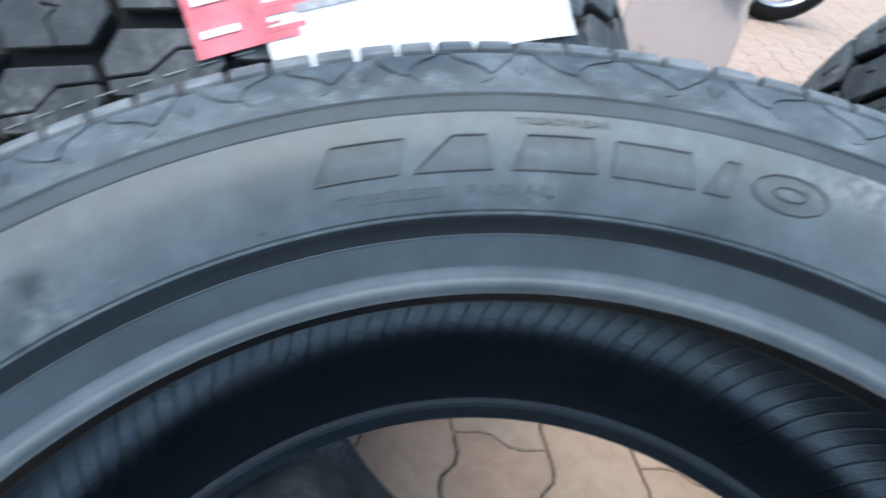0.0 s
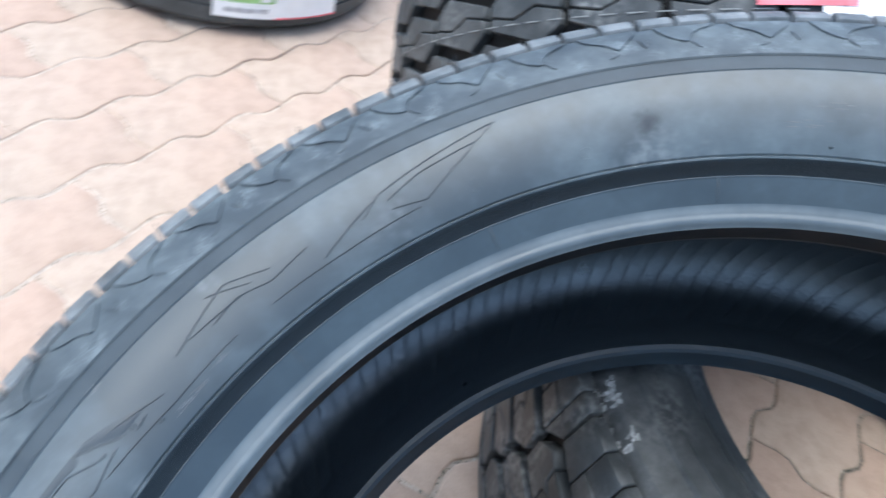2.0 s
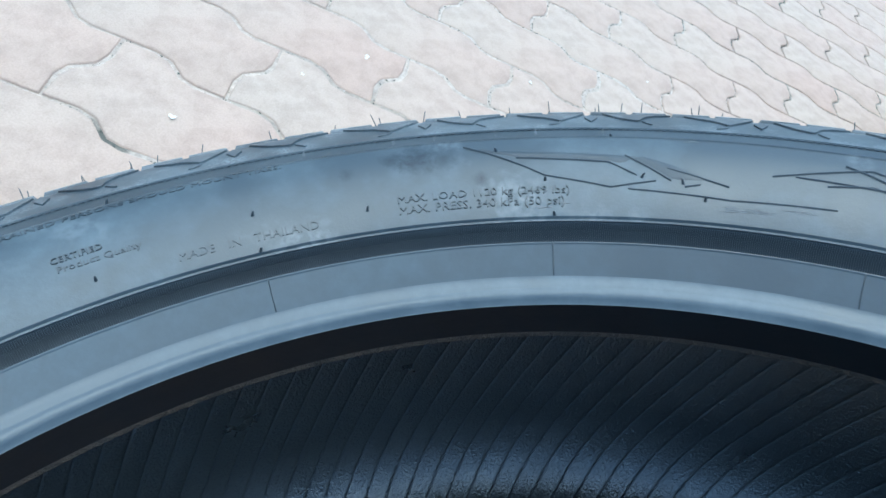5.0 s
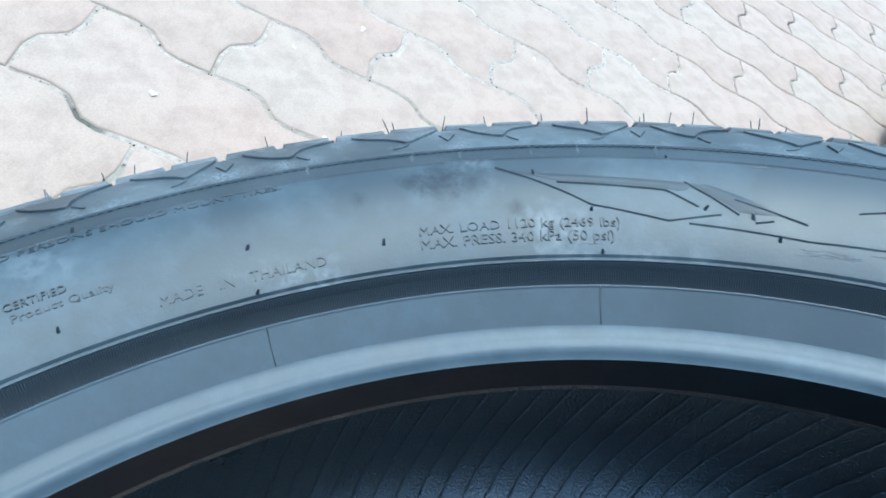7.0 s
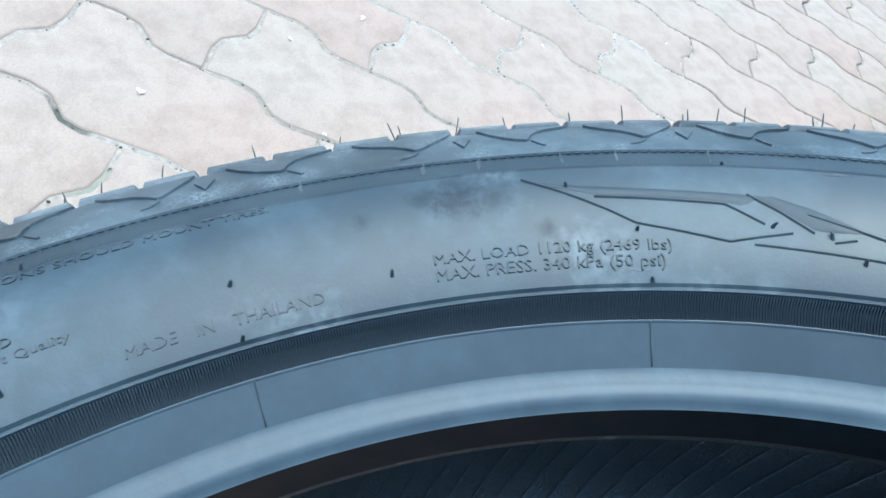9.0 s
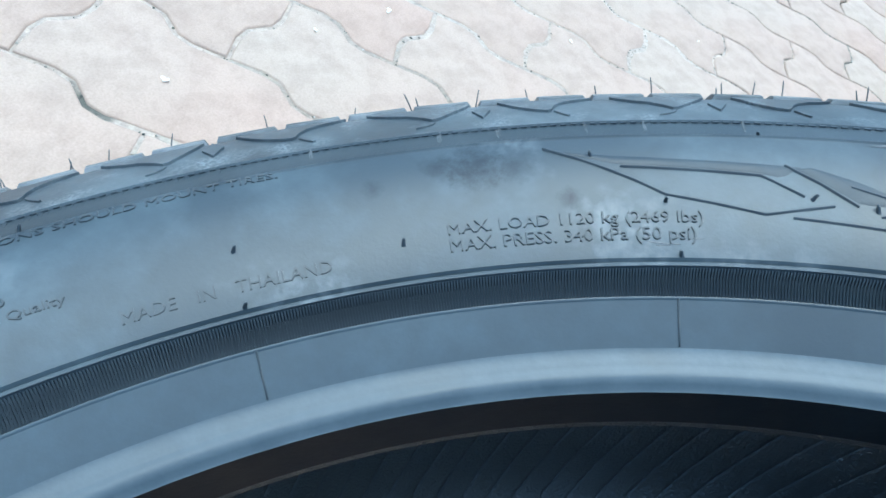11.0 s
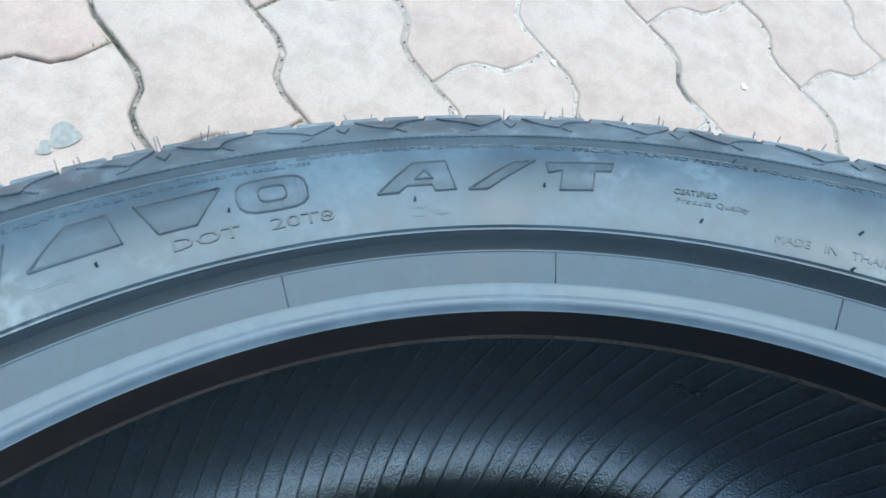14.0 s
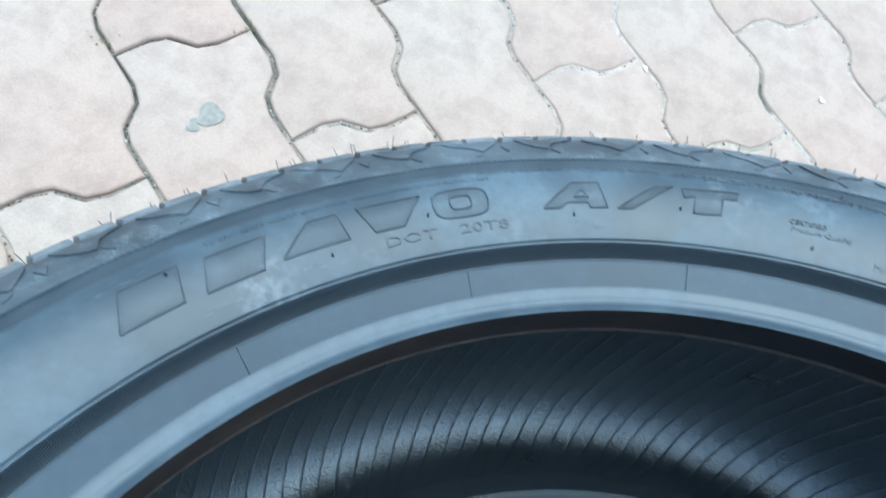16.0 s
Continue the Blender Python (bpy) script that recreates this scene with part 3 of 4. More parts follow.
# pale scuffs: smears across the serrated band, scratches near the lip and the shoulder
def scuff(r0, r1, a, width, slant=0.0):
    bm = bmesh.new()
    n = 5
    edge = [(r0 + (r1 - r0) * i / n, a + slant * i / n + width / 2 * rnd2.uniform(0.5, 1.0)) for i in range(n + 1)] + \
           [(r1 - (r1 - r0) * i / n, a + slant * (1 - i / n) - width / 2 * rnd2.uniform(0.5, 1.0)) for i in range(n + 1)]
    prism(bm, [polar(r, q, skin(r) + 0.0001) for r, q in edge], lambda p: (p[0], p[1], p[2] + 0.00004))
    bmesh.ops.recalc_face_normals(bm, faces=bm.faces)
    part("scuff", bm, CHALK, tyre)


rnd2 = random.Random(11)
for a in (-146.8, -149.9, -154.4, -157.4, -162.4, -140.2):
    for q in range(3):
        scuff(0.3156 + 0.0006 * q, 0.3213 + 0.0004 * q, a + rnd2.uniform(-0.10, 0.10), 0.07, -0.03)
for a, r, k in ((-103.5, 0.2822, 9), (-76.0, 0.2835, 8), (-68.5, 0.2815, 5), (-172.5, 0.2815, 9), (-176.5, 0.2840, 7), (-158.0, 0.2800, 4), (127.0, 0.2880, 8), (125.5, 0.2960, 7), (-63.0, 0.3075, 6), (-168.0, 0.3120, 6)):
    for q in range(k):
        rr, aa = r + rnd2.uniform(-0.0016, 0.0016), a + rnd2.uniform(-1.6, 1.6)
        scuff(rr, rr + rnd2.uniform(0.0002, 0.0004), aa, rnd2.uniform(0.5, 1.5), rnd2.uniform(-0.5, 0.5))

# rubber pips and hairs left by the mould
def pip_mesh(length, radius):
    bm = bmesh.new()
    last = None
    for s, q in ((0, 1.5), (0.25, 1.0), (0.6, 0.95), (0.9, 0.85), (1.0, 0.4)):
        cur = [bm.verts.new((radius * q * math.cos(k * 1.0472) + 0.22 * length * s * s, radius * q * math.sin(k * 1.0472), length * s)) for k in range(6)]
        if last:
            for k in range(6):
                bm.faces.new((last[k], last[(k + 1) % 6], cur[(k + 1) % 6], cur[k]))
        last = cur
    bm.faces.new(last)
    return finish(bm, "moulding_pip", BAND)


pip, hair, stub = pip_mesh(0.0022, 0.00052), pip_mesh(0.0085, 0.00024), pip_mesh(0.0014, 0.0008)
SPOTS = [(0.2904, -135.6), (0.2841, -144.0), (0.2830, -124.3), (0.3145, -126.5), (0.3042, -154.3), (0.2905, -157.8), (0.2921, -165.0), (0.2900, -168.0), (0.2841, -169.6),
         (0.3137, -162.9), (0.2776, -135.56), (0.2776, -158.4), (0.2867, -101.8), (0.2854, -78.6), (0.2915, -112.1), (0.2925, -88.0), (0.2800, 125.0), (0.2810, 102.5), (0.3020, -66.0)]
for r, a in SPOTS:
    ob = part("moulding_pip", pip, MARK, tyre)
    ob.matrix_basis = Matrix.Translation(polar(r, a, skin(r) - 0.0003)) @ pose(0, 0, 0, random.uniform(-14, 14), random.uniform(-14, 14), random.uniform(0, 360))
for k in range(16):
    a = -169.5 + 22.6 * k
    ob = part("moulding_pip", stub, MARK, tyre)
    ob.matrix_basis = Matrix.Translation(polar(0.2530, a, -0.0206)) @ pose(0, 0, a) @ pose(0, 0, 0, 0, -40, 0)
rnd = random.Random(4)
a = 0.0
while a < 360:
    step = rnd.choice((1.5, 3.0, 3.6, 4.0))
    if rnd.random() < 0.86:
        ob = part("moulding_hair", hair, MARK, tyre)
        ob.matrix_basis = Matrix.Translation(polar(0.3545, a, 0.0040)) @ pose(0, 0, 0, 0, 0, a + rnd.uniform(-20, 20)) @ pose(0, 0, 0, rnd.uniform(-12, 12), 22 + rnd.uniform(-10, 10), 0) @ Matrix.Diagonal((1, 1, rnd.uniform(0.6, 1.1), 1))
        if rnd.random() < 0.55:
            ob = part("moulding_hair", hair, MARK, tyre)
            ob.matrix_basis = Matrix.Translation(polar(0.3540, a + 0.32, 0.0042)) @ pose(0, 0, 0, 0, 0, a + rnd.uniform(-20, 20)) @ pose(0, 0, 0, rnd.uniform(-14, 14), 20 + rnd.uniform(-10, 10), 0) @ Matrix.Diagonal((1, 1, rnd.uniform(0.5, 1.1), 1))
    a += step


# ---- other tyres ----
def drum(blocks, z):
    """Radius of the tread at a height across it."""
    half, crown, edge = blocks
    return crown - (crown - edge) * (abs(z) / half) ** 2.6


def lug_mesh(shape, shape_z, deep, cuts, name):
    """A tread block: outline in degrees and metres across the tread, cut by narrow sipes."""
    bm = bmesh.new()
    for poly in cuts:
        prism(bm, [polar(shape(z) - deep, a, z) for a, z in poly], lambda p: ((p[0]) * shape(p[2]) / (shape(p[2]) - deep), p[1] * shape(p[2]) / (shape(p[2]) - deep), p[2]))
    bmesh.ops.recalc_face_normals(bm, faces=bm.faces)
    try_edges = [e for e in bm.edges if e.calc_face_angle(0) > 1.0]
    bmesh.ops.bevel(bm, geom=try_edges, offset=0.0011, segments=1, affect="EDGES")
    return finish(bm, name, RUBBER_WORN)


def rough_tyre(name, label):
    """A coarse-treaded all-terrain tyre lying on its side, its middle at the origin."""
    ob = tagged(new(name), label, "tyre")
    half, crown, edge = 0.118, 0.392, 0.378

    def shape(z):
        return drum((half, crown, edge), z)
    side = [(0.2560, 0.090), (0.2540, 0.098), (0.2560, 0.103), (0.2660, 0.106), (0.2780, 0.112), (0.2790, 0.117), (0.2950, 0.126), (0.3150, 0.131), (0.3350, 0.130), (0.3370, 0.127),
            (0.3550, 0.122), (0.3640, 0.112), (0.3720, 0.090), (0.3790, 0.040)]
    inn = [(0.2650, 0.090), (0.2900, 0.105), (0.3150, 0.117), (0.3400, 0.108), (0.3600, 0.080)]
    prof = side + [(r, -z) for r, z in side[::-1]] + [(r, -z) for r, z in inn] + inn[::-1]
    body = finish(lathe(prof, 160), "carcass", RUBBER_WORN, 30)
    body.materials.append(RUBBER_TREAD_SHADED)
    # groove floors get the tread rubber with the shade in its colour
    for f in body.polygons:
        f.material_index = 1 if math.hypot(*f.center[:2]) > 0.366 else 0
    part("carcass", body, RUBBER_WORN, ob)
    n = 32
    p = 360 / n
    sh = lug_mesh(shape, 0, 0.012, [[(0.15, 0.086), (4.2, 0.0775), (4.25, 0.119), (0.25, 0.119)], [(4.4, 0.0772), (8.15, 0.0690), (8.15, 0.092), (4.45, 0.096)], [(4.45, 0.0974), (8.15, 0.0934), (8.10, 0.119), (4.45, 0.119)],
                                    [(8.35, 0.0690), (11.05, 0.086), (10.95, 0.119), (8.3, 0.119)]], "tread_block")
    mid = lug_mesh(shape, 0, 0.012, [[(0.55, 0.0360), (5.2, 0.0270), (5.0, 0.0440), (6.3, 0.0490), (4.9, 0.0540), (4.7, 0.0675), (3.0, 0.0735), (0.55, 0.0590)],
                                     [(5.4, 0.0266), (8.25, 0.0210), (10.70, 0.0360), (10.70, 0.0590), (4.9, 0.0668), (5.1, 0.0545), (6.6, 0.0490), (5.2, 0.0437)]], "tread_block")
    cen = lug_mesh(shape, 0, 0.012, [[(0.55, -0.0110), (8.25, -0.0255), (10.70, -0.0110), (10.70, -0.0008), (7.2, 0.0040), (4.2, -0.0050), (0.55, -0.0008)],
                                     [(0.55, 0.0004), (4.2, -0.0038), (7.2, 0.0052), (10.70, 0.0004), (10.70, 0.0110), (3.0, 0.0255), (0.55, 0.0110)]], "tread_block")
    for k in range(n):
        for me, add, over in ((sh, 6.0, 0), (mid, 3.0, 0), (cen, 0.0, 0), (mid, 8.25, 1), (sh, 5.25, 1)):
            m = Matrix.Rotation(radians(k * p + add), 4, "Z")
            part("tread_block", me, RUBBER_WORN, ob).matrix_basis = m @ Matrix.Rotation(math.pi, 4, "X") if over else m
    for ring_r, high in ((0.3200, 0.1312), (0.2900, 0.1238)):
        pts = [(ring_r - 0.0012, high - 0.001), (ring_r - 0.0006, high + 0.0012), (ring_r + 0.0006, high + 0.0012), (ring_r + 0.0012, high - 0.001)]
        part("sidewall_ring", lathe(pts, 160), RUBBER_WORN, ob, sharp=60)
    return ob


def strip(shape, a0, a1, z0, z1, lift, na=24, nz=6):
    """A thin curved sheet on a tread."""
    bm = bmesh.new()
    grid = []
    for h in (lift, lift + 0.0005):
        grid.append([[bm.verts.new(polar(shape(z0 + (z1 - z0) * j / nz) + h, a0 + (a1 - a0) * i / na, z0 + (z1 - z0) * j / nz)) for j in range(nz + 1)] for i in range(na + 1)])
    for g in grid:
        for i in range(na):
            for j in range(nz):
                bm.faces.new((g[i][j], g[i + 1][j], g[i + 1][j + 1], g[i][j + 1]))
    rim = [(i, 0) for i in range(na)] + [(na, j) for j in range(nz)] + [(i, nz) for i in range(na, 0, -1)] + [(0, j) for j in range(nz, 0, -1)]
    for (i, j), (k, m) in zip(rim, rim[1:] + rim[:1]):
        bm.faces.new((grid[0][i][j], grid[0][k][m], grid[1][k][m], grid[1][i][j]))
    bmesh.ops.recalc_face_normals(bm, faces=bm.faces)
    return bm


def axis_pose(centre, axis, spin=0.0):
    q = Vector((0, 0, 1)).rotation_difference(Vector(axis))
    return Matrix.Translation(centre) @ q.to_matrix().to_4x4() @ Matrix.Rotation(radians(spin), 4, "Z")


def at_shape(z):
    return 0.92 * drum((0.118, 0.392, 0.378), z / 0.92)


coarse = rough_tyre("tyre", "coarse-treaded black tyre with a paper label, leaning on another")
AT_POSE = axis_pose((-0.332, 0.650, 0.311), (-0.520, 0.355, 0.777), 0)
under = copy_thing(coarse, Matrix.Translation((0.040, 0.520, 0.131)) @ Matrix.Rotation(radians(3), 4, "Z"))
tagged(under, "dusty black tyre lying flat on the paving under the leaning tyres", "tyre")
beside = copy_thing(coarse, axis_pose((0.619, 0.868, 0.368), (-0.175, 0.841, 0.513), 5))
tagged(beside, "coarse-treaded black tyre leaning over the paving", "tyre")
# pale scuffs on the shoulder of the tyre underneath
PALE = plain("white_scuff", (0.22, 0.23, 0.235), 0.8, 0, 260, 0.7)
rnd3 = random.Random(21)
SHOULDER_LINE = ((0.3350, 0.1300), (0.3370, 0.1270), (0.3550, 0.1220), (0.3640, 0.1120), (0.3720, 0.0900))
for k in range(34):
    r0, mid_a = rnd3.uniform(0.350, 0.364), rnd3.choice((-132.5, -131.5, -126.5, -125.5)) + rnd3.gauss(0, 0.9)
    long, wide = rnd3.uniform(0.002, 0.007), rnd3.uniform(0.15, 0.55)
    edge = [(r0, mid_a - wide), (r0 + long * 0.4, mid_a - wide * 1.2), (r0 + long, mid_a - wide * 0.3), (r0 + long * 0.9, mid_a + wide * 0.8), (r0 + long * 0.3, mid_a + wide)]
    bm = bmesh.new()
    prism(bm, [polar(r, q, float(np.interp(r, [c[0] for c in SHOULDER_LINE], [c[1] for c in SHOULDER_LINE])) + 0.0004) for r, q in edge], lambda p: (p[0], p[1], p[2] + 0.0003))
    bmesh.ops.recalc_face_normals(bm, faces=bm.faces)
    part("scuff", bm, PALE, under)
coarse.matrix_world = AT_POSE @ Matrix.Diagonal((0.92, 0.92, 0.92, 1))

# paint dashes and the paper label on the leaning coarse tyre
inv = AT_POSE.inverted()


def angle_of(place):
    p = inv @ Vector(place)
    return math.degrees(math.atan2(p.y, p.x)), p.z


toward = angle_of((-0.14, -0.07, 0.62))[0]
for k in range(70):
    a = toward - 110 + k * 3.1
    part("paint_dash", strip(lambda z: at_shape(z) / 0.92, a, a + 1.9, -0.0088, -0.0080, 0.0006, 3, 1), PAINT_LINE, coarse)
la, lb = -70.0, -28.5
sheet = tagged(new("tyre_label"), "red and white paper label stuck on the tread of a tyre", "label")
sheet.matrix_world = AT_POSE
part("paper", strip(at_shape, la + 6.0, lb, -0.036, 0.085, 0.0025, 30, 8), LABEL_WHITE, sheet)
part("red_end", strip(at_shape, la, la + 6.6, -0.006, 0.0852, 0.0029, 8, 8), LABEL_RED, sheet)
for k in range(20):
    z = -0.006 + 0.0046 * k
    part("red_patch", strip(at_shape, la + 6.5, la + 7.6 + 0.32 * k + 1.5 * (1 + math.sin(k * 2.3)) + 0.8 * math.sin(k * 5.1), z, z + 0.0044 - 0.0016 * (k % 3), 0.0031, 6, 1), LABEL_RED, sheet)
for k in range(5):
    z = 0.004 + 0.018 * k
    part("white_streak", strip(at_shape, la + (lb - la) * 0.02, la + (lb - la) * (0.10 + 0.02 * (k % 2)), z, z + 0.004 + 0.002 * (k % 3), 0.0039, 5, 1), LABEL_WHITE, sheet)
for i, (z, w) in enumerate(((0.006, 0.005), (0.018, 0.008), (0.034, 0.005), (0.052, 0.012))):
    part("print_bar", strip(at_shape, la + (lb - la) * 0.22, la + (lb - la) * (0.46 + 0.05 * i), z, z + w, 0.0032, 16, 1), LABEL_INK, sheet)


def ribbed_tyre():
    ob = tagged(new("tyre"), "black road tyre with ribbed tread lying flat on paving", "tyre")
    side = [(0.2180, 0.086), (0.2160, 0.092), (0.2180, 0.097), (0.2300, 0.101), (0.2360, 0.108), (0.2550, 0.114), (0.2800, 0.114), (0.2950, 0.108), (0.3020, 0.104), (0.3180, 0.099), (0.3240, 0.090)]
    tread = []
    for z0, z1 in ((0.090, 0.0625), (0.0575, 0.0325), (0.0275, 0.0025), (-0.0025, -0.0275), (-0.0325, -0.0575), (-0.0625, -0.090)):
        for z in (z0, z1):
            tread.append((0.3315 - 0.006 * (abs(z) / 0.09) ** 2.4, z))
        tread += [(0.3255, z1 - 0.0006), (0.3255, z1 - 0.0044)]
    tread = tread[:-2]
    inn = [(0.2240, 0.086), (0.2500, 0.100), (0.2750, 0.100), (0.3000, 0.090), (0.3120, 0.060)]
    prof = side[:-1] + tread + [(r, -z) for r, z in side[::-1]][1:] + [(r, -z) for r, z in inn] + inn[::-1]
    part("carcass", lathe(prof, 160), ROAD, ob, sharp=30)
    pts = [(0.2700, 0.1135), (0.2704, 0.1160), (0.2716, 0.1160), (0.2720, 0.1135)]
    part("sidewall_ring", lathe(pts, 160), ROAD, ob, sharp=60)
    return ob


ribbed = ribbed_tyre()
RIB_AT = Vector((-1.34, 0.70, 0.1060))
ribbed.matrix_world = Matrix.Translation(RIB_AT) @ Matrix.Diagonal((0.925, 0.925, 0.925, 1))


def rib_shape(z):
    return 0.3068


ka, kb = -36.0, 6.0
sticker = tagged(new("tyre_label"), "white paper label with red and green fields on a tread", "label")
sticker.matrix_world = Matrix.Translation(RIB_AT)
part("paper", strip(rib_shape, ka, kb, -0.070, 0.010, 0.0012, 24, 2), LABEL_WHITE, sticker)
part("red_field", strip(rib_shape, ka + (kb - ka) * 0.46, kb, -0.032, 0.0095, 0.0019, 14, 1), LABEL_RED, sticker)
part("white_field", strip(rib_shape, ka + (kb - ka) * 0.53, ka + (kb - ka) * 0.84, -0.040, -0.002, 0.0026, 10, 1), LABEL_WHITE, sticker)
part("red_edge", strip(rib_shape, ka + (kb - ka) * 0.46, kb, -0.070, -0.067, 0.0019, 14, 1), LABEL_RED, sticker)
part("white_badge", strip(rib_shape, ka + (kb - ka) * 0.34, ka + (kb - ka) * 0.42, -0.039, -0.020, 0.0026, 4, 1), LABEL_WHITE, sticker)
part("green_field", strip(rib_shape, ka, ka + (kb - ka) * 0.45, -0.042, -0.016, 0.0019, 12, 1), LABEL_GREEN, sticker)
part("blue_mark", strip(rib_shape, ka + (kb - ka) * 0.04, ka + (kb - ka) * 0.14, -0.006, 0.006, 0.0019, 4, 1), LABEL_BLUE, sticker)
part("print_bar", strip(rib_shape, ka + (kb - ka) * 0.18, ka + (kb - ka) * 0.42, -0.004, 0.004, 0.0019, 8, 1), LABEL_RED, sticker)
part("print_bar", strip(rib_shape, ka + (kb - ka) * 0.08, ka + (kb - ka) * 0.40, -0.060, -0.052, 0.0019, 8, 1), LABEL_INK, sticker)


# ---- clear plastic jug behind the tyres ----
def glassy():
    m, n, l, b = material("clear_plastic", 0.12)
    b.inputs["Base Color"].default_value = (0.80, 0.78, 0.78, 1)
    b.inputs["Transmission Weight"].default_value, b.inputs["IOR"].default_value = 0.92, 1.3
    bump(n, l, b, noise_node(n, l, 14.0, 3.0, 0.5), 0.25, 0.01)
    return m


JUG = glassy()
jug = tagged(new("plastic_jug"), "empty clear plastic jug with a yellow cap on the paving", "jug")
jug.matrix_world = Matrix.Translation((0.08, 0.985, 0.0))
body = [(0.0, 0.004), (0.066, 0.002), (0.074, 0.010), (0.075, 0.14), (0.071, 0.155), (0.075, 0.17), (0.075, 0.30), (0.071, 0.315), (0.075, 0.33), (0.075, 0.46), (0.071, 0.475), (0.075, 0.49), (0.074, 0.56), (0.060, 0.60), (0.034, 0.63), (0.028, 0.65), (0.028, 0.675),
        (0.026, 0.675), (0.026, 0.65), (0.032, 0.629), (0.058, 0.598), (0.072, 0.56), (0.073, 0.49), (0.069, 0.475), (0.073, 0.46), (0.073, 0.33), (0.069, 0.315), (0.073, 0.30), (0.073, 0.17), (0.069, 0.155), (0.073, 0.14), (0.072, 0.012), (0.0, 0.008)]
part("body", lathe(body, 48, False), JUG, jug).visible_shadow = False
part("cap", lathe([(0.0, 0.692), (0.029, 0.692), (0.031, 0.688), (0.031, 0.666), (0.0, 0.666)], 32, False), plain("cap_yellow", (0.65, 0.42, 0.08), 0.4), jug)


# ---- motorcycle wheel in the distance ----
bike = tagged(new("motorcycle_wheel"), "black motorcycle wheel with spokes standing on the paving", "wheel")
bike.matrix_world = pose(0.80, 3.45, 0.29, 90, 0, 18)
ty = [(0.29 - 0.055 * (1 - math.cos(t)) * 0.9, 0.045 * math.sin(t)) for t in [radians(d) for d in range(-110, 111, 20)]]
part("tyre", lathe(ty, 64), RUBBER_TREAD_SHADED, bike)
part("rim", lathe([(0.232, -0.03), (0.236, -0.026), (0.225, 0.0), (0.236, 0.026), (0.232, 0.03), (0.214, 0.012), (0.214, -0.012)], 64), STEEL, bike)
part("hub", lathe([(0.0, -0.05), (0.03, -0.05), (0.03, -0.03), (0.022, -0.02), (0.022, 0.02), (0.03, 0.03), (0.03, 0.05), (0.0, 0.05)], 24, False), STEEL, bike)
bm = bmesh.new()
bmesh.ops.create_cone(bm, cap_ends=True, segments=6, radius1=0.0022, radius2=0.0022, depth=0.195)
spoke = finish(bm, "spoke", STEEL)
for k in range(24):
    part("spoke", spoke, STEEL, bike).matrix_basis = Matrix.Rotation(2 * math.pi * k / 24, 4, "Z") @ pose(0.120, 0, 0.018 * (-1) ** k, 0, 90 + 9 * (-1) ** k, 0)

# ---- paving ----
PW, TURN, U0, V0 = 0.1155, 6.3, -0.004, -0.555
paving_ob = tagged(new("paving"), "pinkish grey interlocking wavy concrete pavers with sandy joints", "paving", kind="structure")
ZIG = [(0.0, 0.0), (0.27, -0.0078), (0.42, -0.0070), (0.60, 0.0070), (0.74, 0.0078)]


def paver_outline(shrink, sag):
    """Wavy outline of one paver: two waves along it, one across it."""
    left = [(0.0 + w, (k + s) * PW) for k in range(2) for s, w in ZIG]
    right = [(PW + w, (k + s) * PW) for k in range(2) for s, w in ZIG]
    cross = [(s * PW, w) for s, w in ZIG[1:]]
    ring = [(0.0, 0.0)] + [(x, -y) for x, y in cross] + right + [(PW, 2 * PW)] + [(x, 2 * PW - y) for x, y in cross[::-1]] + [(0.0, 2 * PW)] + left[:0:-1]
    cx, cy = PW / 2, PW
    pts = []
    m = len(ring)
    for i, (x, y) in enumerate(ring):
        ax, ay = ring[i - 1]
        bx, by = ring[(i + 1) % m]
        tx, ty2 = bx - ax, by - ay
        q = math.hypot(tx, ty2) or 1
        pts.append((x - cx - ty2 / q * shrink, y - cy + tx / q * shrink, sag))
    return pts


def paver_mesh(j):
    bm = bmesh.new()
    rows = [[bm.verts.new(p) for p in paver_outline(s + 0.0004 * j, z)] for s, z in ((0.0016, -0.014), (0.0014, -0.0030), (0.0022, -0.0009), (0.0042, 0.0))]
    n = len(rows[0])
    for lo, hi in zip(rows, rows[1:]):
        for i in range(n):
            k = (i + 1) % n
            bm.faces.new((lo[i], lo[k], hi[k], hi[i]))
    bm.faces.new(rows[-1])
    bmesh.ops.recalc_face_normals(bm, faces=bm.faces)
    return finish(bm, "paver", PAVER, 60)


kinds = [paver_mesh(j) for j in range(3)]
spin = Matrix.Rotation(radians(TURN), 4, "Z")
prng = random.Random(9)
near, far = [], []
for c in range(-62, 62):
    for r in range(-26, 34):
        u = U0 + (c + 0.5) * PW
        v = V0 + (c % 2) * PW + (2 * r + 1) * PW
        p = spin @ Vector((u, v, 0))
        d = math.hypot(p.x + 0.35, p.y + 0.05)
        m = Matrix.Translation((p.x, p.y, prng.uniform(0.0, 0.0005))) @ spin @ pose(0, 0, 0, prng.uniform(-0.12, 0.12), prng.uniform(-0.12, 0.12), prng.uniform(-0.4, 0.4))
        if -3.6 < p.x < 3.6 and -2.4 < p.y < 6.0:
            near.append((d, m, kinds[prng.randrange(3)]))
near.sort(key=lambda q: q[0])
for d, m, me in near[:300]:
    part("paver", me, PAVER, paving_ob).matrix_basis = m
verts, faces = [], []
for d, m, me in near[300:]:
    base = len(verts)
    verts += [tuple(m @ v.co) for v in me.vertices]
    faces += [tuple(base + i for i in f.vertices) for f in me.polygons]
rest = bpy.data.meshes.new("pavers_beyond")
rest.from_pydata(verts, [], faces)
rest.materials.append(PAVER_FAR)
tagged(part("pavers_beyond", rest, PAVER_FAR, paving_ob), kind="stuff")

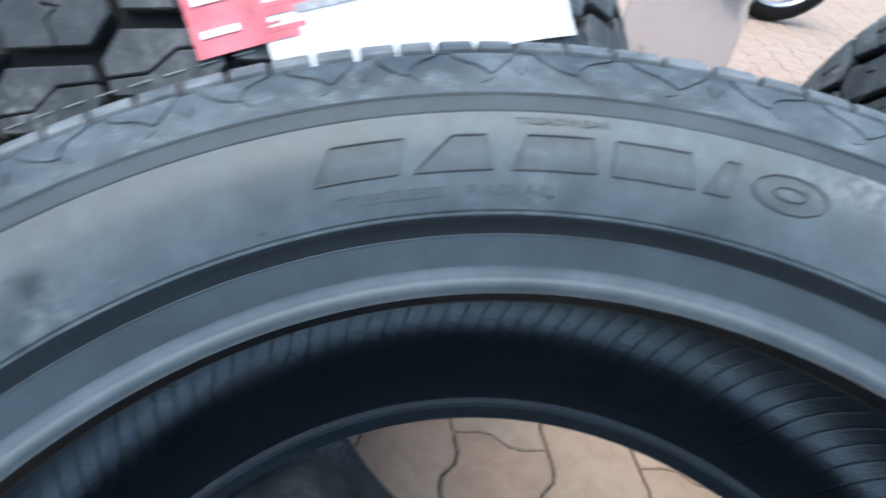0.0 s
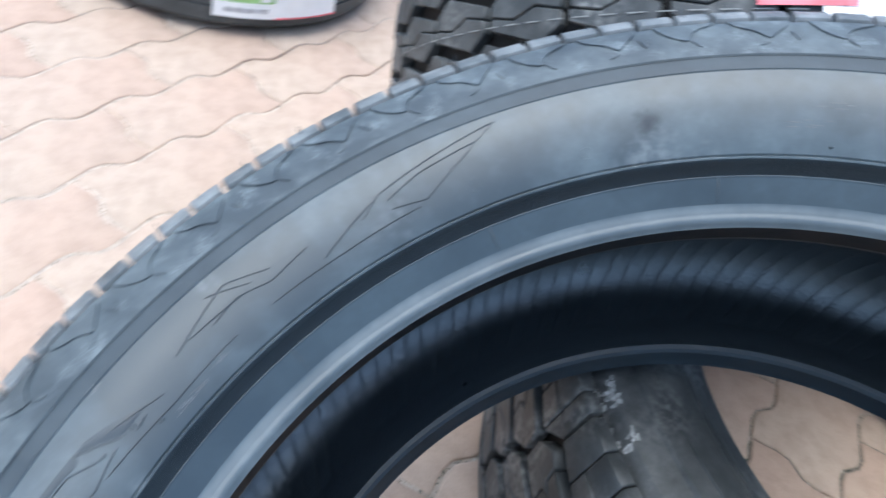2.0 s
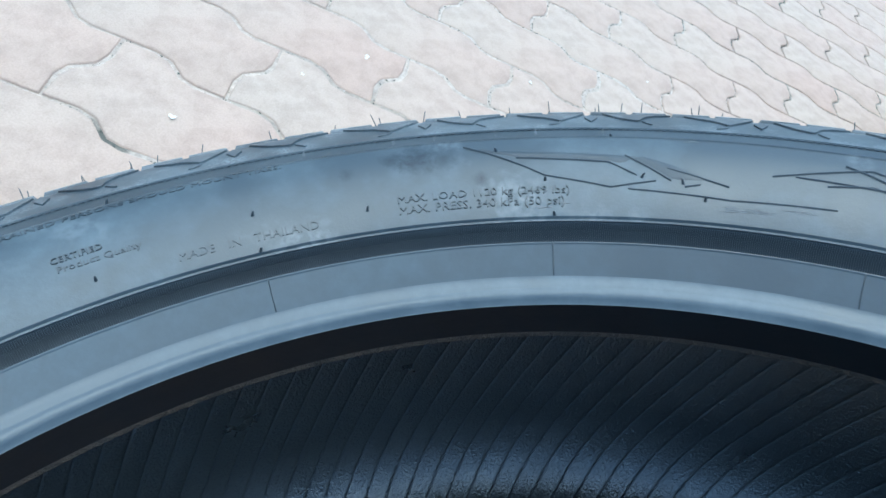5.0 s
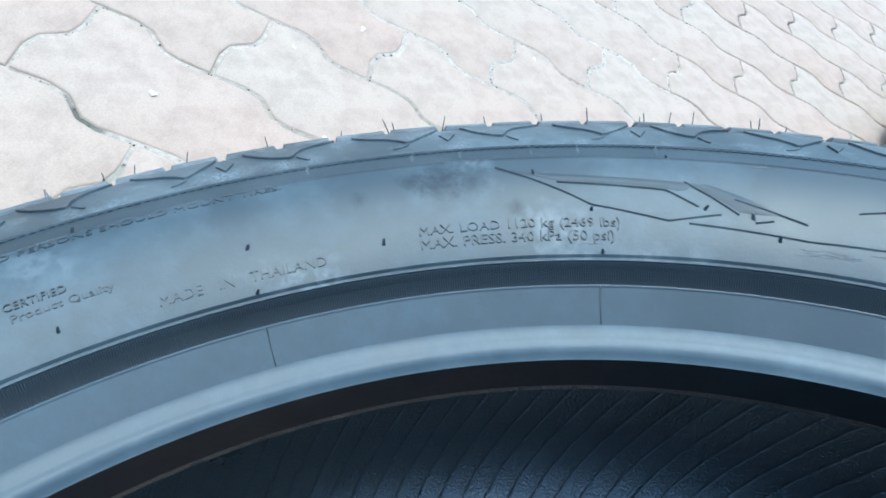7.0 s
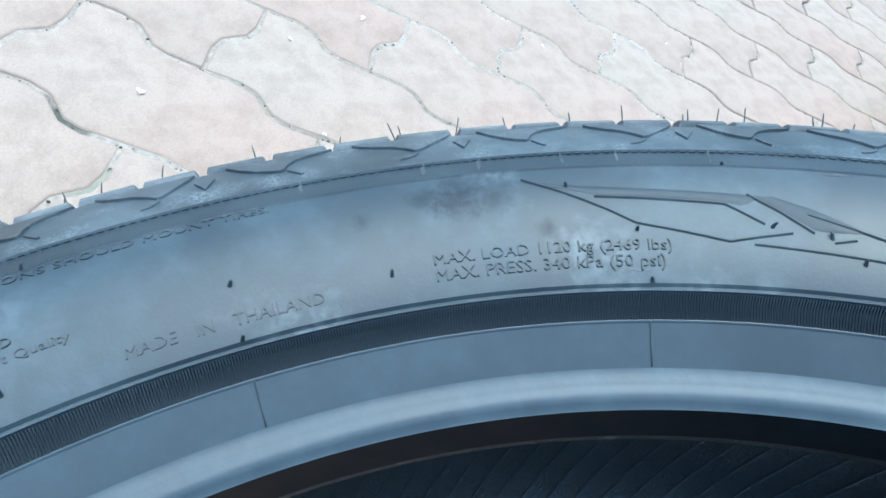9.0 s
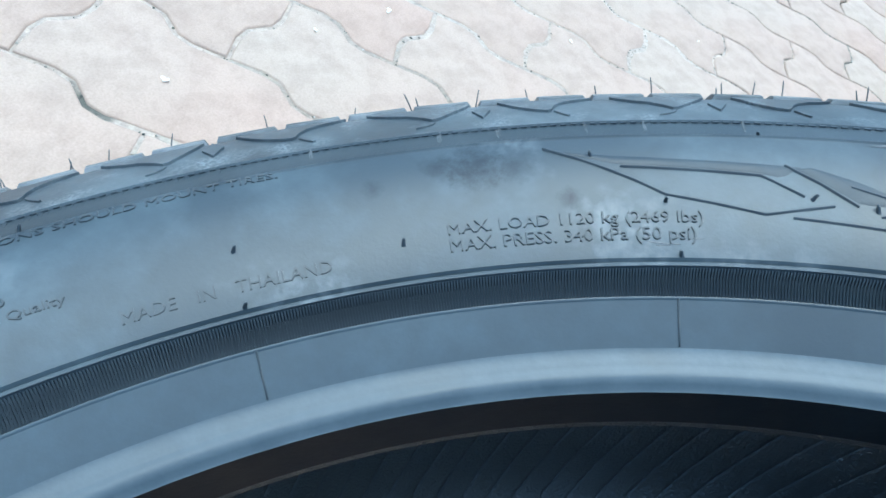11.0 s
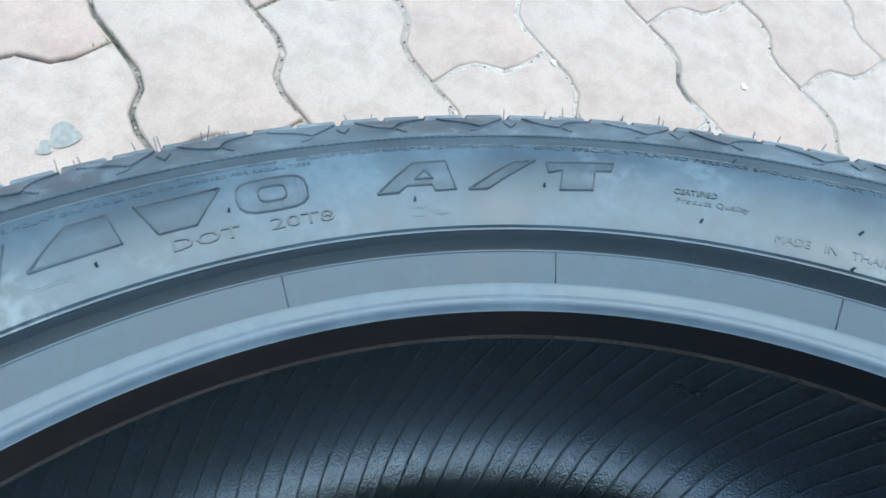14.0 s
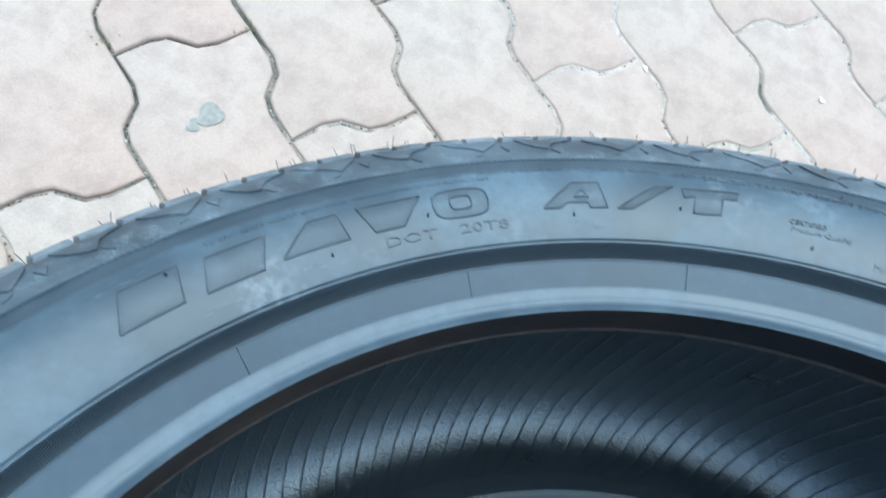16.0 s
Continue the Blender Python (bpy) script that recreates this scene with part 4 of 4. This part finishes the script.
# sand in the joints: brim-full where feet have swept it in, sunk and open elsewhere
SAND_STEP, SAND_X, SAND_Y = 0.02, (-3.5, 3.5), (-2.3, 5.9)


def sand_level(x, y):
    full = math.exp(-((x + 0.72) ** 2 + (y + 0.15) ** 2) / 0.50)
    wave = noise.noise(Vector((x * 5.5, y * 5.5, 0.3))) + 0.5 * noise.noise(Vector((x * 17, y * 17, 4.0)))
    full = max(full, 0.85 * math.exp(-((x + 0.35) ** 2 + (y + 0.60) ** 2) / 0.10))
    return -0.0006 - max(0.0, 0.0042 * (1 - full) * (0.8 + 1.3 * wave) + 0.0012 * full * wave)


sx, sy = int((SAND_X[1] - SAND_X[0]) / SAND_STEP), int((SAND_Y[1] - SAND_Y[0]) / SAND_STEP)
verts = [(SAND_X[0] + i * SAND_STEP, SAND_Y[0] + j * SAND_STEP) for i in range(sx + 1) for j in range(sy + 1)]
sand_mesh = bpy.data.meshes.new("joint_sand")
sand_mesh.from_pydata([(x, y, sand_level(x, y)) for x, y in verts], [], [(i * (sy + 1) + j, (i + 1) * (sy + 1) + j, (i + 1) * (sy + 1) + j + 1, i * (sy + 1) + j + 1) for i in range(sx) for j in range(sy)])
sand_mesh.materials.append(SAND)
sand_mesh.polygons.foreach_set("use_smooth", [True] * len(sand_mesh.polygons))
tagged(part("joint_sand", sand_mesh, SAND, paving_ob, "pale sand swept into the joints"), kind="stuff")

# ---- bits on the paving ----
def blot(name, x, y, size, mat, label, z=0.0016, wobble=0.35):
    bm = bmesh.new()
    k = 28
    ph, pk = prng.uniform(0, 6.28), prng.uniform(0, 6.28)
    ring = []
    for i in range(k):
        th = 6.2832 * i / k
        rad = size * (1 + wobble * math.sin(2 * th + ph) + wobble * 0.8 * math.sin(3 * th + pk) + prng.uniform(-0.03, 0.03))
        ring.append((x + rad * math.cos(th), y + 0.8 * rad * math.sin(th), z))
    prism(bm, ring, lambda p: (p[0], p[1], p[2] + 0.00008))
    bmesh.ops.recalc_face_normals(bm, faces=bm.faces)
    part(name, bm, mat, paving_ob, label)


STAIN = plain("grey_stain", (0.250, 0.228, 0.192), 0.9, 0, 200, 0.2)
FLECK = plain("white_fleck", (0.62, 0.60, 0.56), 0.7, 0, 200, 0.1)
MOSS = plain("moss", (0.20, 0.23, 0.10), 0.9, 0, 300, 0.4)
blot("stain", 0.104, -0.471, 0.012, STAIN, "bluish grey stain on a paver", 0.0009, 0.15)
blot("stain", 0.119, -0.463, 0.006, STAIN, "", 0.00092, 0.3)
for x, y in ((-0.640, -0.360), (-0.735, -0.330), (-0.560, -0.270), (-0.900, -0.160), (-0.770, 0.02), (-0.302, -0.462), (-1.10, -0.02), (-0.48, -0.40), (-0.83, -0.42), (-0.66, -0.10)):
    blot("fleck", x, y, prng.uniform(0.0016, 0.0036), FLECK, "", 0.0018)
verts, faces = [], []
for cx, cy, count in ((0.062, -0.550, 16), (0.179, -0.553, 22), (-0.312, -0.368, 26)):
    for k in range(count):
        x, y, h, w = cx + prng.gauss(0, 0.005), cy + prng.gauss(0, 0.005), prng.uniform(0.001, 0.003), prng.uniform(0.0006, 0.0011)
        a, base = prng.uniform(0, 6.28), len(verts)
        dx, dy = math.cos(a), math.sin(a)
        verts += [(x - w * dy, y + w * dx, -0.003), (x + w * dy, y - w * dx, -0.003), (x + dx * h * 0.5 + w * dy * 0.6, y + dy * h * 0.5 - w * dx * 0.6, h * 0.7), (x + dx * h, y + dy * h, h)]
        faces += [(base, base + 1, base + 2), (base, base + 2, base + 3)]
tufts = bpy.data.meshes.new("moss")
tufts.from_pydata(verts, [], faces)
tufts.materials.append(MOSS)
tagged(new("moss", tufts), "small green moss tufts in the paving joints", "moss", kind="stuff")

# crumbs of soil and grit lying in the open joints
CRUMB, cn, cl, cb = material("joint_grit", 0.95)
cl.new(ramp(cn, cl, cn.new("ShaderNodeNewGeometry").outputs["Random Per Island"], [(0.0, (0.05, 0.052, 0.042)), (0.55, (0.12, 0.12, 0.095)), (0.8, (0.26, 0.23, 0.19)), (1.0, (0.52, 0.48, 0.42))]), cb.inputs["Base Color"])
outline = [Vector(p) for p in paver_outline(0.0006, 0.0)]
verts, faces = [], []
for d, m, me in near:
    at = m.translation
    open_joint = max(math.exp(-((at.x - x) ** 2 + (at.y - y) ** 2) / (2.2 * reach * reach)) for x, y, reach in DARK_JOINTS)
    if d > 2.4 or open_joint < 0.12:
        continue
    for p, q in zip(outline, outline[1:] + outline[:1]):
        for k in range(int((q - p).length / 0.0022)):
            if prng.random() > 0.5 * open_joint:
                continue
            c = m @ (p.lerp(q, prng.random()) + Vector((prng.gauss(0, 0.0011), prng.gauss(0, 0.0011), 0)))
            size, base = prng.uniform(0.0006, 0.0017), len(verts)
            z = max(-0.0042, sand_level(c.x, c.y)) + 0.3 * size
            for ax, ay, az in ((1, 0, 0), (0, 1, 0), (-1, 0, 0), (0, -1, 0), (0, 0, 0.7), (0, 0, -0.7)):
                f = size * prng.uniform(0.6, 1.3)
                verts.append((c.x + ax * f, c.y + ay * f, z + az * f))
            faces += [(base + i, base + (i + 1) % 4, base + 4) for i in range(4)] + [(base + (i + 1) % 4, base + i, base + 5) for i in range(4)]
grit = bpy.data.meshes.new("joint_grit")
grit.from_pydata(verts, [], faces)
grit.materials.append(CRUMB)
tagged(part("joint_grit", grit, CRUMB, paving_ob, "crumbs of dark soil in the joints"), kind="stuff")
